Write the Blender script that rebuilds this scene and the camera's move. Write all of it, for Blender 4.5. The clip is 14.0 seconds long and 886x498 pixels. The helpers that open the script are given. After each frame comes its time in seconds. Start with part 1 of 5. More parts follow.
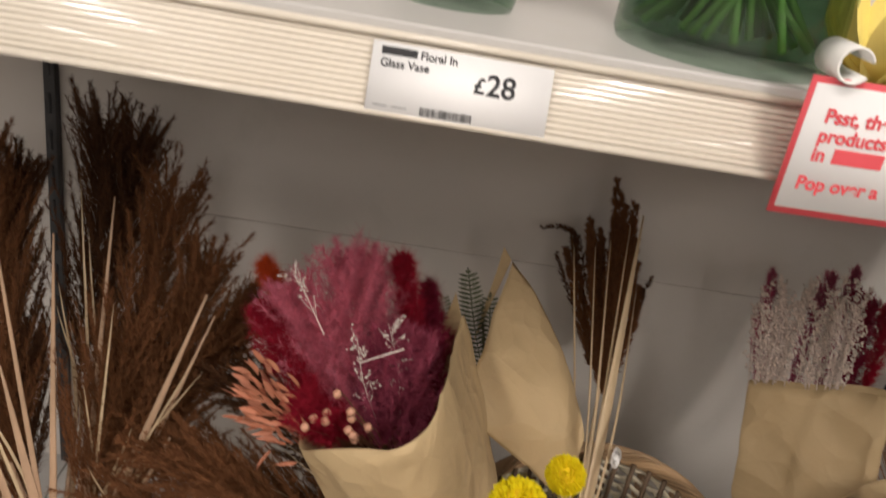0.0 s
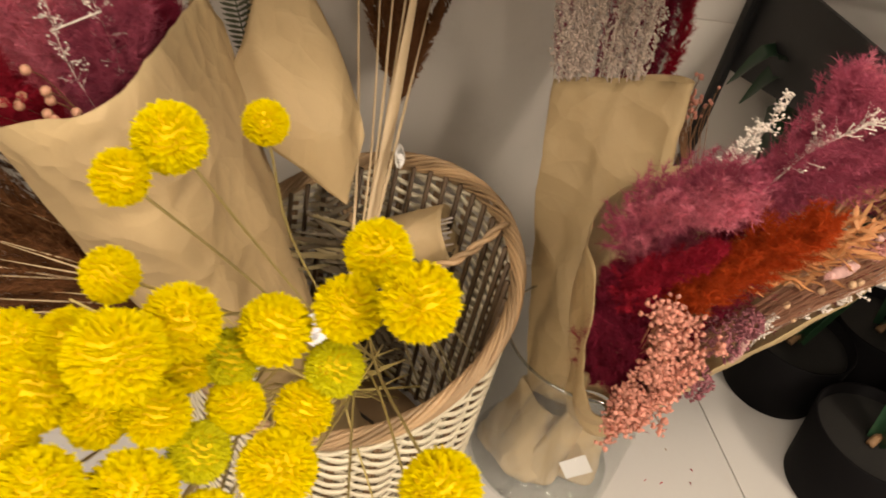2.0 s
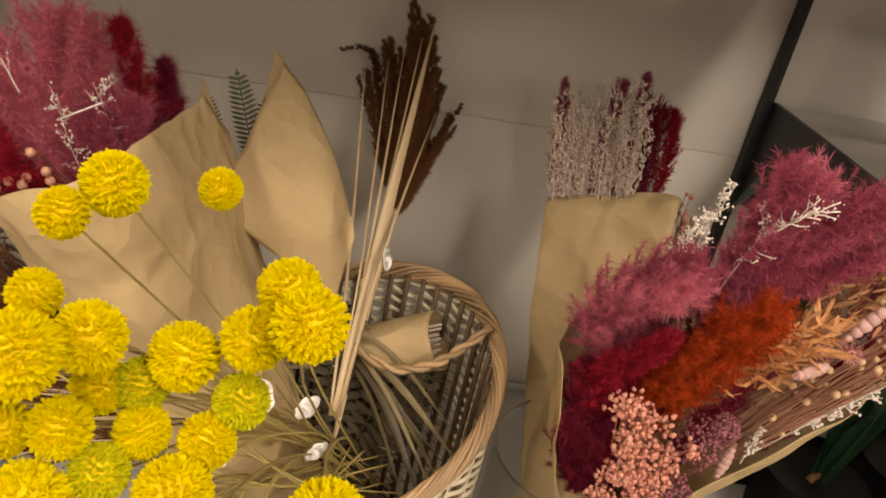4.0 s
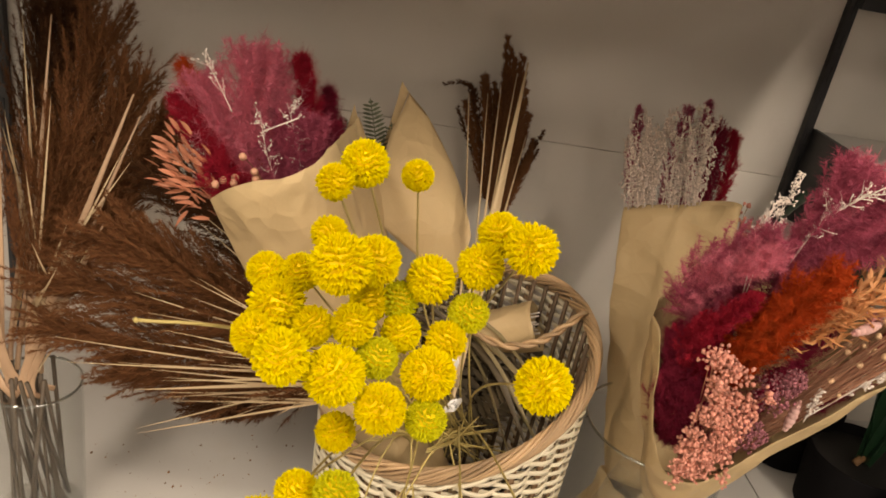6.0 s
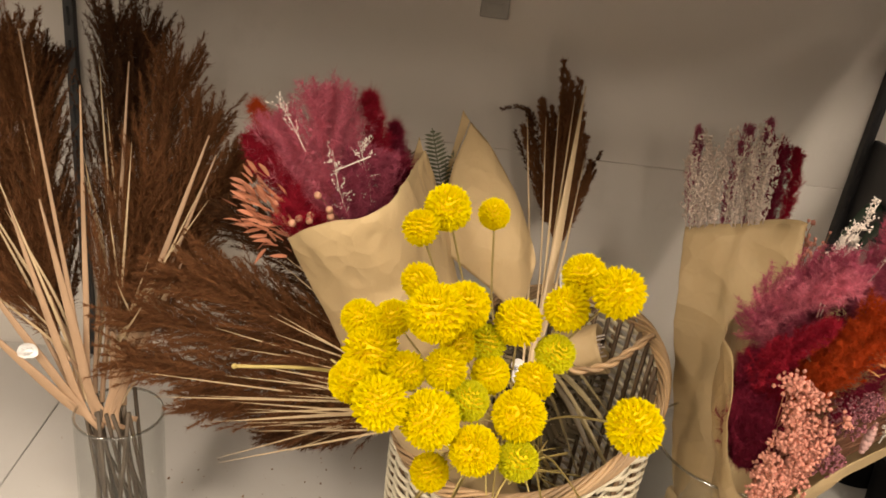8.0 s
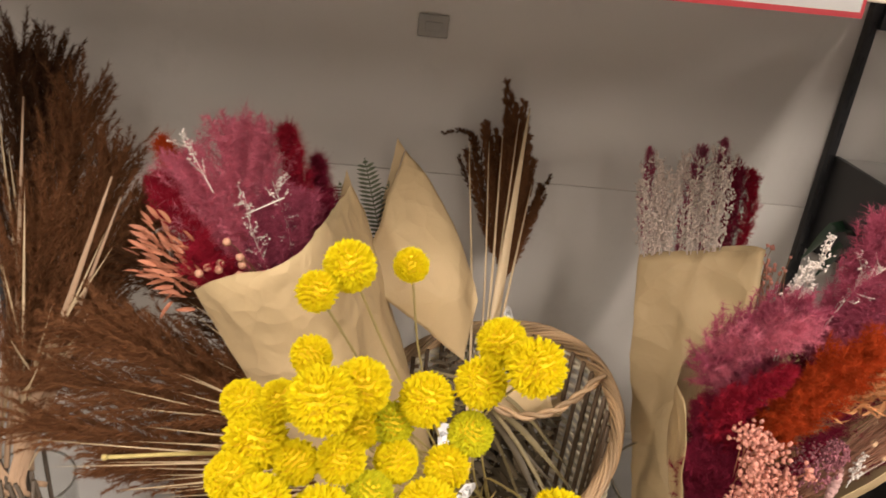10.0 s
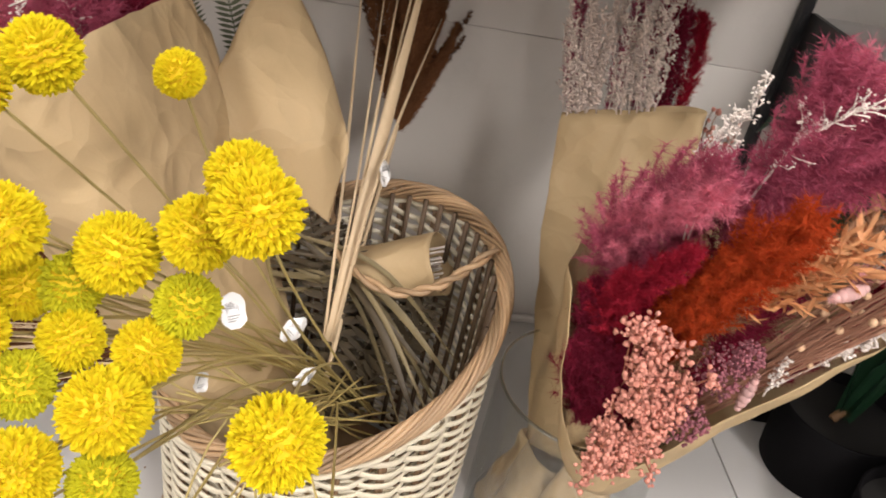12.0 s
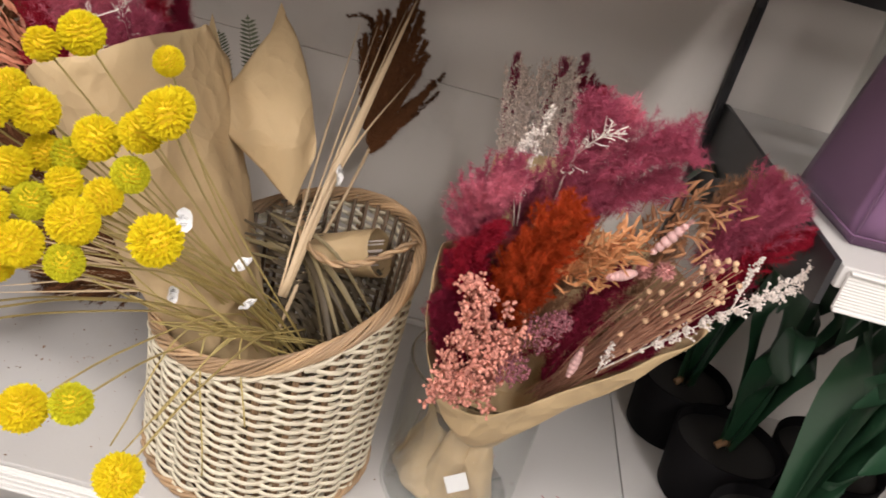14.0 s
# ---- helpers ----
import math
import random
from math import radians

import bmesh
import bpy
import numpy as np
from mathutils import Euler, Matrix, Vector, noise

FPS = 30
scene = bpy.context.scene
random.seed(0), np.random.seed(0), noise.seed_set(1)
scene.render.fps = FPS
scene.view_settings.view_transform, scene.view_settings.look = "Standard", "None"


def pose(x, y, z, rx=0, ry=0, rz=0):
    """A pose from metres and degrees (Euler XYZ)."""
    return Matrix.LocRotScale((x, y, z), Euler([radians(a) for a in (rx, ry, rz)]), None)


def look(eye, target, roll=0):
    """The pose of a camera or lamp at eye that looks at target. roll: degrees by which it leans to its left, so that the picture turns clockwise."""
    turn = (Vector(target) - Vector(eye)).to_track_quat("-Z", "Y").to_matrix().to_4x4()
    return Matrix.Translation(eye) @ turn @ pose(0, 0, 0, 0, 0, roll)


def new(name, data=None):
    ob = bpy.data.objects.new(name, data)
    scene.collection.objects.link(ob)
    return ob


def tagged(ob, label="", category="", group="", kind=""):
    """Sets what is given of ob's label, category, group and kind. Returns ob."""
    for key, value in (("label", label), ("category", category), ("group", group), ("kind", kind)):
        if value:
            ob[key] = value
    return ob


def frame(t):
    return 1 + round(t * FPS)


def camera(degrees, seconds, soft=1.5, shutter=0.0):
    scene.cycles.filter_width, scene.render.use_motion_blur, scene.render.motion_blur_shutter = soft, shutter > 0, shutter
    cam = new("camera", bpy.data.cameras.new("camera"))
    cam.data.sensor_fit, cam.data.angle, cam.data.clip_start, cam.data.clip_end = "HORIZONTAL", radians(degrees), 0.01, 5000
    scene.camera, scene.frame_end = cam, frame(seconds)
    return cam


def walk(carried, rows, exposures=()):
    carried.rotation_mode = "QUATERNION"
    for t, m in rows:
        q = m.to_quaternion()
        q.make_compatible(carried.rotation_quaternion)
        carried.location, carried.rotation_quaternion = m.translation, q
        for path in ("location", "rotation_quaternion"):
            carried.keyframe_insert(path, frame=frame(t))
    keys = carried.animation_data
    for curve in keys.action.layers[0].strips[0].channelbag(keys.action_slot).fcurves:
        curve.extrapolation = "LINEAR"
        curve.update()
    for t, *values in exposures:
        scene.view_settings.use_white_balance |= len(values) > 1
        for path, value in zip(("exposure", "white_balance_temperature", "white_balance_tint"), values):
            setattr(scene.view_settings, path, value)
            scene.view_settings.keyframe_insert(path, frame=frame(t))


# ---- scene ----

# ---------------------------------------------------------------- camera
cam = camera(57.8, 14.0, soft=1.7, shutter=0.35)
METRES = 1.35
BASE = Matrix.Translation((0.0, -1.03, 0.953)) @ pose(0, 0, 0, 25.946, 8.630, 4.232).inverted()
ROWS = [
    (0.0, 0.0, 0.0, 0.0, 0.0, 0.0, -0.0),
    (0.5, 0.0072, 0.0043, -0.0342, -1.64, -4.8, -1.1),
    (1.0, 0.0188, 0.0193, -0.0632, -4.91, -11.99, 0.03),
    (1.5, 0.0499, 0.0371, -0.0758, -11.02, -12.52, 1.59),
    (2.0, 0.0941, 0.0475, -0.082, -7.69, -14.86, 1.98),
    (2.5, 0.1425, 0.0613, -0.0927, -10.15, -15.96, 3.26),
    (3.0, 0.152, 0.0451, -0.1054, -8.27, -15.82, 2.41),
    (3.5, 0.1557, 0.0375, -0.1163, -4.26, -6.83, 0.68),
    (6.0, 0.0574, -0.0986, -0.1645, -2.32, 0.12, 1.01),
    (6.5, 0.0523, -0.1111, -0.1689, -2.31, -2.51, 1.79),
    (7.0, 0.0407, -0.1177, -0.1572, -1.42, -1.32, 2.34),
    (7.5, 0.032, -0.1166, -0.1484, 0.5, 0.12, 2.37),
    (10.0, 0.0731, -0.057, -0.1162, -1.03, 0.97, 3.93),
    (10.5, 0.1144, -0.0317, -0.1084, -7.37, 0.49, 6.26),
    (11.0, 0.149, 0.0011, -0.1, -10.22, 0.1, 7.47),
    (11.5, 0.1703, 0.0439, -0.1196, -7.5, -3.47, 5.95),
    (12.0, 0.1618, 0.0653, -0.1457, -1.92, -7.6, 0.49),
    (12.5, 0.1699, 0.0351, -0.1575, 0.85, -6.68, -2.26),
    (13.0, 0.2065, -0.0655, -0.1806, 6.99, -2.07, -3.72),
    (13.5, 0.2691, -0.1148, -0.2079, 5.99, -1.07, -5.94),
    (14.0, 0.2981, -0.1189, -0.2078, 4.04, -1.49, -6.4),
]
EXPOSURES = [(0.0, -0.45, 6500, 13), (0.5, -0.15, 7300, 13), (1.5, 0.0, 7700, 13), (3.0, -0.18, 7800, 13), (7.5, -0.02, 7800, 13), (10.0, 0.15, 6800, 14), (11.0, 0.18, 6500, 14), (12.0, 0.18, 6200, 13), (13.0, -0.02, 6200, 14), (14.0, 0.06, 6200, 14)]
walk(cam, [(t, BASE @ pose(METRES * x, METRES * y, METRES * z, 90 + pitch, roll, yaw)) for t, x, y, z, yaw, pitch, roll in ROWS], EXPOSURES)

# ---------------------------------------------------------------- light
world = bpy.data.worlds.new("world")
scene.world = world
world.use_nodes = True
world.node_tree.nodes["Background"].inputs[0].default_value = (1.0, 0.95, 0.88, 1)
world.node_tree.nodes["Background"].inputs[1].default_value = 0.05


def lamp(name, eye, target, size, power, colour):
    data = bpy.data.lights.new(name, "AREA")
    data.shape, data.size, data.size_y = "RECTANGLE", size[0], size[1]
    data.energy, data.color = power, colour
    ob = new(name, data)
    ob.matrix_world = look(eye, target)
    return ob


# rows of ceiling tubes over the aisle
for x, y, size, power in (
    (-1.9, -3.4, (0.35, 2.2), 120), (1.5, -3.3, (0.35, 2.2), 120), (0.2, -1.65, (2.6, 0.2), 34), (-4.6, -3.6, (0.35, 2.2), 45), (4.6, -3.6, (0.35, 2.2), 45),
    (-3.0, -6.6, (0.35, 2.2), 60), (0.6, -6.6, (0.35, 2.2), 75), (4.0, -6.6, (0.35, 2.2), 50),
):
    lamp("ceiling_lamp", (x, y, 2.9), (x, y + 0.02, 0.0), size, power, (1.0, 0.93, 0.85))

# ---------------------------------------------------------------- materials


def mat(name, colour, rough=0.6, metal=0.0, vary=0.12, scale=60.0, fine=900.0, bump=0.0, bump_scale=400.0, random=0.0, island=0.0,
        sheen=0.0, stain=None, coat=0.0, spec=0.5, translucent=0.0, hue=0.0):
    """A surface with variation at two scales, and between pieces."""
    m = bpy.data.materials.new(name)
    m.use_nodes = True
    n, l = m.node_tree.nodes, m.node_tree.links
    b = n["Principled BSDF"]
    b.inputs["Roughness"].default_value, b.inputs["Metallic"].default_value = rough, metal
    b.inputs["Specular IOR Level"].default_value = spec
    b.inputs["Sheen Weight"].default_value, b.inputs["Coat Weight"].default_value = sheen, coat
    co = n.new("ShaderNodeTexCoord")
    big, small = n.new("ShaderNodeTexNoise"), n.new("ShaderNodeTexNoise")
    for t, s in ((big, scale), (small, fine)):
        t.inputs["Scale"].default_value, t.inputs["Detail"].default_value = s, 4.0
        l.new(co.outputs["Object"], t.inputs["Vector"])
    add = n.new("ShaderNodeMath")
    add.operation = "ADD"
    l.new(big.outputs["Fac"], add.inputs[0])
    l.new(small.outputs["Fac"], add.inputs[1])
    last = add
    for amount, source in ((random, "object"), (island, "island")):
        if amount:
            info = n.new("ShaderNodeObjectInfo" if source == "object" else "ShaderNodeNewGeometry")
            out = info.outputs["Random"] if source == "object" else info.outputs["Random Per Island"]
            ma = n.new("ShaderNodeMath")
            ma.operation = "MULTIPLY_ADD"
            l.new(out, ma.inputs[0])
            ma.inputs[1].default_value = amount / max(vary, 0.01)
            l.new(last.outputs[0], ma.inputs[2])
            last = ma
    top = 2.0 + (random + island) / max(vary, 0.01)
    rng = n.new("ShaderNodeMapRange")
    rng.inputs["From Min"].default_value, rng.inputs["From Max"].default_value = 0.35, top - 0.35
    l.new(last.outputs[0], rng.inputs["Value"])
    mix = n.new("ShaderNodeMix")
    mix.data_type = "RGBA"
    total = vary + random + island
    c = np.array(colour[:3])
    lo, hi = c * (1 - total), np.minimum(c * (1 + total), 0.95)
    if hue:
        hi = np.minimum(hi * np.array((1.0, 1 + hue, 1.0)), 0.95)
    mix.inputs[6].default_value, mix.inputs[7].default_value = (*lo, 1), (*hi, 1)
    l.new(rng.outputs[0], mix.inputs[0])
    shade = mix.outputs[2]
    if stain:
        col, amount, sc = stain
        tex = n.new("ShaderNodeTexNoise")
        tex.inputs["Scale"].default_value, tex.inputs["Detail"].default_value, tex.inputs["Roughness"].default_value = sc, 6.0, 0.7
        l.new(co.outputs["Object"], tex.inputs["Vector"])
        ramp = n.new("ShaderNodeMapRange")
        ramp.inputs["From Min"].default_value, ramp.inputs["From Max"].default_value = 0.55, 0.75
        ramp.inputs["To Max"].default_value = amount
        l.new(tex.outputs["Fac"], ramp.inputs["Value"])
        mx = n.new("ShaderNodeMix")
        mx.data_type = "RGBA"
        l.new(ramp.outputs[0], mx.inputs[0])
        l.new(shade, mx.inputs[6])
        mx.inputs[7].default_value = (*col, 1)
        shade = mx.outputs[2]
    l.new(shade, b.inputs["Base Color"])
    if bump:
        bt = n.new("ShaderNodeTexNoise")
        bt.inputs["Scale"].default_value, bt.inputs["Detail"].default_value = bump_scale, 5.0
        l.new(co.outputs["Object"], bt.inputs["Vector"])
        bp = n.new("ShaderNodeBump")
        bp.inputs["Strength"].default_value, bp.inputs["Distance"].default_value = bump, 0.002
        l.new(bt.outputs["Fac"], bp.inputs["Height"])
        l.new(bp.outputs[0], b.inputs["Normal"])
    if translucent:
        tr = n.new("ShaderNodeBsdfTranslucent")
        l.new(shade, tr.inputs[0])
        ms = n.new("ShaderNodeMixShader")
        ms.inputs[0].default_value = translucent
        l.new(b.outputs[0], ms.inputs[1])
        l.new(tr.outputs[0], ms.inputs[2])
        l.new(ms.outputs[0], n["Material Output"].inputs["Surface"])
    return m


def glass(name, tint, gloss=1.0):
    """Thin clear glass: it lets the view through and mirrors more at a glance."""
    m = bpy.data.materials.new(name)
    m.use_nodes = True
    n, l = m.node_tree.nodes, m.node_tree.links
    n.remove(n["Principled BSDF"])
    see, shine, edge, power, amount, mix = (n.new("ShaderNodeBsdfTransparent"), n.new("ShaderNodeBsdfGlossy"), n.new("ShaderNodeLayerWeight"),
                                            n.new("ShaderNodeMath"), n.new("ShaderNodeMath"), n.new("ShaderNodeMixShader"))
    see.inputs[0].default_value = (*tint, 1)
    shine.inputs["Roughness"].default_value = 0.04
    edge.inputs["Blend"].default_value = 0.5
    power.operation, power.inputs[1].default_value = "POWER", 4.0
    amount.operation, amount.inputs[1].default_value, amount.inputs[2].default_value = "MULTIPLY_ADD", 0.7 * gloss, 0.035 * gloss
    l.new(edge.outputs["Facing"], power.inputs[0])
    l.new(power.outputs[0], amount.inputs[0])
    l.new(amount.outputs[0], mix.inputs[0])
    l.new(see.outputs[0], mix.inputs[1])
    l.new(shine.outputs[0], mix.inputs[2])
    l.new(mix.outputs[0], n["Material Output"].inputs["Surface"])
    return m


PANEL = mat("painted back panel", (0.66, 0.62, 0.575), 0.55, vary=0.03, scale=3, fine=400, stain=((0.42, 0.39, 0.35), 0.25, 7), bump=0.05)
SHELF = mat("white painted steel shelf", (0.54, 0.525, 0.505), 0.40, vary=0.03, scale=5, fine=300, stain=((0.50, 0.46, 0.40), 0.30, 14))
STRIP = mat("cream plastic edge strip", (0.74, 0.68, 0.58), 0.20, vary=0.03, scale=20, coat=0.8)
WHITE_PLASTIC = mat("white plastic", (0.80, 0.79, 0.76), 0.30, vary=0.03, scale=20)
CLIP = mat("smoky clear plastic", (0.34, 0.32, 0.29), 0.3, vary=0.1, scale=40)
BLACK_STEEL = mat("black painted steel", (0.022, 0.022, 0.024), 0.45, vary=0.2, scale=40)
STORE_FLOOR = mat("pale vinyl floor", (0.64, 0.60, 0.56), 0.4, vary=0.1, scale=6)
STORE_WALL = mat("pale store wall", (0.70, 0.68, 0.64), 0.8, vary=0.05, scale=4)
CARD = mat("white card", (0.88, 0.88, 0.88), 0.5, vary=0.02, scale=30)
RED = mat("red card print", (0.75, 0.09, 0.11), 0.5, vary=0.04, scale=30)
INK = mat("black ink", (0.02, 0.02, 0.022), 0.6, vary=0.1, scale=30)
GREY_INK = mat("grey ink", (0.25, 0.25, 0.25), 0.6, vary=0.1, scale=30)
KRAFT = mat("brown kraft paper", (0.575, 0.425, 0.235), 0.62, vary=0.07, scale=14, fine=900, bump=0.35, bump_scale=60, spec=0.35, translucent=0.10)


def crumple(m, scale, strength, depth):
    """Folded facets with sharp creases, as in handled paper."""
    n, l = m.node_tree.nodes, m.node_tree.links
    b = n["Principled BSDF"]
    co, warp, mx = n.new("ShaderNodeTexCoord"), n.new("ShaderNodeTexNoise"), n.new("ShaderNodeMix")
    warp.inputs["Scale"].default_value = scale * 0.5
    mx.data_type = "RGBA"
    mx.inputs[0].default_value = 0.06
    l.new(co.outputs["Object"], warp.inputs["Vector"])
    l.new(co.outputs["Object"], mx.inputs[6])
    l.new(warp.outputs["Color"], mx.inputs[7])
    last = b.inputs["Normal"].links[0].from_socket
    for k, feature, gain in ((1.0, "F1", 1.0), (2.3, "F1", 0.35), (1.5, "DISTANCE_TO_EDGE", -0.30)):
        cell, bp, cap = n.new("ShaderNodeTexVoronoi"), n.new("ShaderNodeBump"), n.new("ShaderNodeMath")
        cell.feature = feature
        cell.inputs["Scale"].default_value = scale * k
        l.new(mx.outputs[2], cell.inputs["Vector"])
        cap.operation, cap.inputs[1].default_value = "MINIMUM", 0.10 if feature != "F1" else 1.0
        l.new(cell.outputs["Distance"], cap.inputs[0])
        bp.inputs["Strength"].default_value, bp.inputs["Distance"].default_value = strength, depth * abs(gain)
        bp.invert = gain < 0
        l.new(cap.outputs[0], bp.inputs["Height"])
        l.new(last, bp.inputs["Normal"])
        last = bp.outputs[0]
    l.new(last, b.inputs["Normal"])


crumple(KRAFT, 16, 0.6, 0.016)
WICKER = mat("pale wicker", (0.78, 0.635, 0.49), 0.5, vary=0.10, scale=40, fine=500, random=0.10, island=0.22, bump=0.3, bump_scale=500)
WICKER_RIM = mat("tan wicker rim", (0.43, 0.285, 0.160), 0.45, vary=0.20, scale=30, fine=500, random=0.35, bump=0.3, bump_scale=500)
WICKER_STAKE = mat("brown wicker stake", (0.25, 0.155, 0.085), 0.55, vary=0.15, scale=60, fine=500, random=0.15, bump=0.3, bump_scale=500)
# dark brown stands in for the shade inside the basket
SHADE_STAKE = mat("dark wicker for added shade stakes", (0.115, 0.072, 0.040), 0.6, vary=0.2, scale=60, random=0.2)
YELLOW = mat("yellow petals", (0.99, 0.78, 0.012), 0.7, vary=0.02, scale=60, island=0.06, random=0.03, translucent=0.36, spec=0.2)
LIME = mat("lime yellow petals", (0.72, 0.68, 0.02), 0.7, vary=0.06, scale=80, island=0.14, random=0.04, translucent=0.28, spec=0.2)
YELLOW_CORE = mat("ochre core", (0.88, 0.62, 0.008), 0.8, vary=0.1)
STEM = mat("dry olive stem", (0.46, 0.36, 0.13), 0.6, vary=0.15, scale=80, random=0.15, island=0.15)
BROWN = mat("brown pampas", (0.195, 0.082, 0.034), 0.8, vary=0.15, scale=20, island=0.30, translucent=0.25, spec=0.2)
DARK_BROWN = mat("dark brown pampas", (0.105, 0.045, 0.020), 0.8, vary=0.15, scale=20, island=0.30, translucent=0.2, spec=0.2)
STRAW = mat("pale straw", (0.62, 0.47, 0.29), 0.5, vary=0.1, scale=60, island=0.15)
CANE = mat("pink-beige cane", (0.46, 0.30, 0.19), 0.5, vary=0.1, scale=60, island=0.15, random=0.1)
DARK_STEM = mat("dark stem", (0.085, 0.062, 0.042), 0.6, vary=0.2, scale=60, island=0.2)
PINK = mat("dusty pink pampas", (0.70, 0.205, 0.285), 0.8, vary=0.1, scale=25, island=0.25, translucent=0.35, spec=0.2)
MAUVE = mat("mauve pampas", (0.46, 0.100, 0.165), 0.8, vary=0.1, scale=25, island=0.25, translucent=0.35, spec=0.2)
CRIMSON = mat("crimson plume", (0.37, 0.014, 0.036), 0.8, vary=0.1, scale=25, island=0.25, translucent=0.3, spec=0.2)
BURGUNDY = mat("burgundy plume", (0.26, 0.018, 0.048), 0.8, vary=0.1, scale=25, island=0.25, translucent=0.3, spec=0.2)
ORANGE = mat("burnt orange plume", (0.52, 0.070, 0.014), 0.8, vary=0.1, scale=25, island=0.25, translucent=0.35, spec=0.2)
PEACH = mat("peach dried leaf", (0.66, 0.315, 0.135), 0.6, vary=0.1, scale=60, island=0.2, translucent=0.2)
CORAL_LEAF = mat("coral dried leaf", (0.52, 0.20, 0.115), 0.6, vary=0.1, scale=60, island=0.2, translucent=0.15)
COPPER = mat("copper dried leaf", (0.40, 0.19, 0.09), 0.6, vary=0.1, scale=60, island=0.25, translucent=0.15)
CORAL = mat("coral berries", (0.78, 0.315, 0.24), 0.6, vary=0.1, scale=60, island=0.25, translucent=0.1)
FLAX_STALK = mat("pinkish brown flax stalk", (0.42, 0.21, 0.135), 0.6, vary=0.1, scale=60, island=0.25)
FLAX = mat("tan flax pods", (0.62, 0.40, 0.24), 0.5, vary=0.1, scale=60, random=0.15)
BERRY = mat("pinkish tan berries", (0.56, 0.29, 0.19), 0.5, vary=0.1, scale=60, island=0.2)
PURPLE_FLOWER = mat("dusty purple florets", (0.26, 0.085, 0.105), 0.7, vary=0.1, scale=60, island=0.3)
THISTLE = mat("dusty pink thistle", (0.50, 0.22, 0.20), 0.8, vary=0.1, scale=60, island=0.2)
BUNNY = mat("pink bunny tail", (0.80, 0.50, 0.47), 0.8, vary=0.08, scale=60, island=0.15, translucent=0.3)
WHITE_SPRIG = mat("bleached sprig", (0.78, 0.70, 0.64), 0.7, vary=0.06, scale=60, island=0.15)
TAN_SPRIG = mat("pinkish tan sprig", (0.70, 0.58, 0.51), 0.7, vary=0.08, scale=60, island=0.2)
TWIG = mat("brown twig", (0.30, 0.15, 0.075), 0.6, vary=0.15, scale=60, island=0.2)
FERN = mat("grey-green fern", (0.115, 0.13, 0.075), 0.7, vary=0.15, scale=60, island=0.2)
DRY_LEAF = mat("dark dried palm leaf", (0.075, 0.055, 0.030), 0.6, vary=0.2, scale=50, island=0.25)
DRY_BLADE = mat("olive-brown dry blade", (0.20, 0.155, 0.075), 0.6, vary=0.2, scale=50, island=0.25)
GREEN = mat("dark green strap leaf", (0.016, 0.050, 0.024), 0.34, vary=0.2, scale=18, island=0.2, coat=0.15)
POT = mat("black plastic pot", (0.006, 0.0055, 0.006), 0.65, vary=0.15, scale=30, spec=0.05)
SOIL = mat("black pot filling", (0.010, 0.009, 0.008), 0.6, vary=0.3, scale=120, bump=0.4)
ROOT = mat("tan root", (0.22, 0.12, 0.055), 0.7, vary=0.2, scale=90)
PURPLE = mat("plum velvet fabric", (0.165, 0.080, 0.160), 0.85, vary=0.10, scale=12, fine=1500, sheen=0.15, bump=0.25, bump_scale=1500)
BLUE = mat("blue sticker", (0.05, 0.25, 0.42), 0.4, vary=0.05)
CRUMB = mat("dried crumbs", (0.26, 0.15, 0.08), 0.8, vary=0.2, scale=100, island=0.4)
YELLOW_WRAP = mat("yellow petal cloth", (0.80, 0.66, 0.18), 0.7, vary=0.1, scale=40)
GREEN_STEM = mat("fresh green stem", (0.22, 0.36, 0.09), 0.5, vary=0.15, scale=40, island=0.25)
GLASS = glass("clear glass", (0.95, 0.955, 0.95), 0.6)
GLASS_RIM = glass("glass rim", (0.72, 0.74, 0.73), 5.0)
GLASS_BASE = glass("thick glass base", (0.86, 0.88, 0.87), 2.0)
GREEN_GLASS = glass("water-filled glass", (0.48, 0.60, 0.50))

# ---------------------------------------------------------------- mesh helpers
RNG = np.random.default_rng(7)


class Geo:
    """Gathers points and faces of one part."""

    def __init__(self):
        self.v, self.f, self.n = [], [], 0

    def add(self, verts, faces):
        verts = np.asarray(verts, float)
        self.v.append(verts)
        self.f.extend([tuple(int(i) + self.n for i in f) for f in faces])
        self.n += len(verts)
        return self

    def mesh(self, name, material, smooth=True):
        me = bpy.data.meshes.new(name)
        me.from_pydata(np.concatenate(self.v).tolist(), [], self.f)
        me.materials.append(material)
        if smooth:
            me.polygons.foreach_set("use_smooth", [True] * len(me.polygons))
        me.update()
        return me


def part(name, geo, material, parent=None, label="", smooth=True):
    ob = new(name, geo.mesh(name, material, smooth))
    ob.parent = parent
    if label:
        tagged(ob, label)
    return ob


def thing(name, label, category, at=(0, 0, 0), group="", kind=""):
    ob = new(name)
    ob.empty_display_size = 0.02
    ob.location = at
    return tagged(ob, label, category, group, kind)


def under(ob):
    """Lets a part built in world places keep them under a thing that stands elsewhere."""
    for o in ob.children_recursive:
        if o.parent == ob:
            o.matrix_parent_inverse = Matrix.Translation(ob.location).inverted()
    return ob


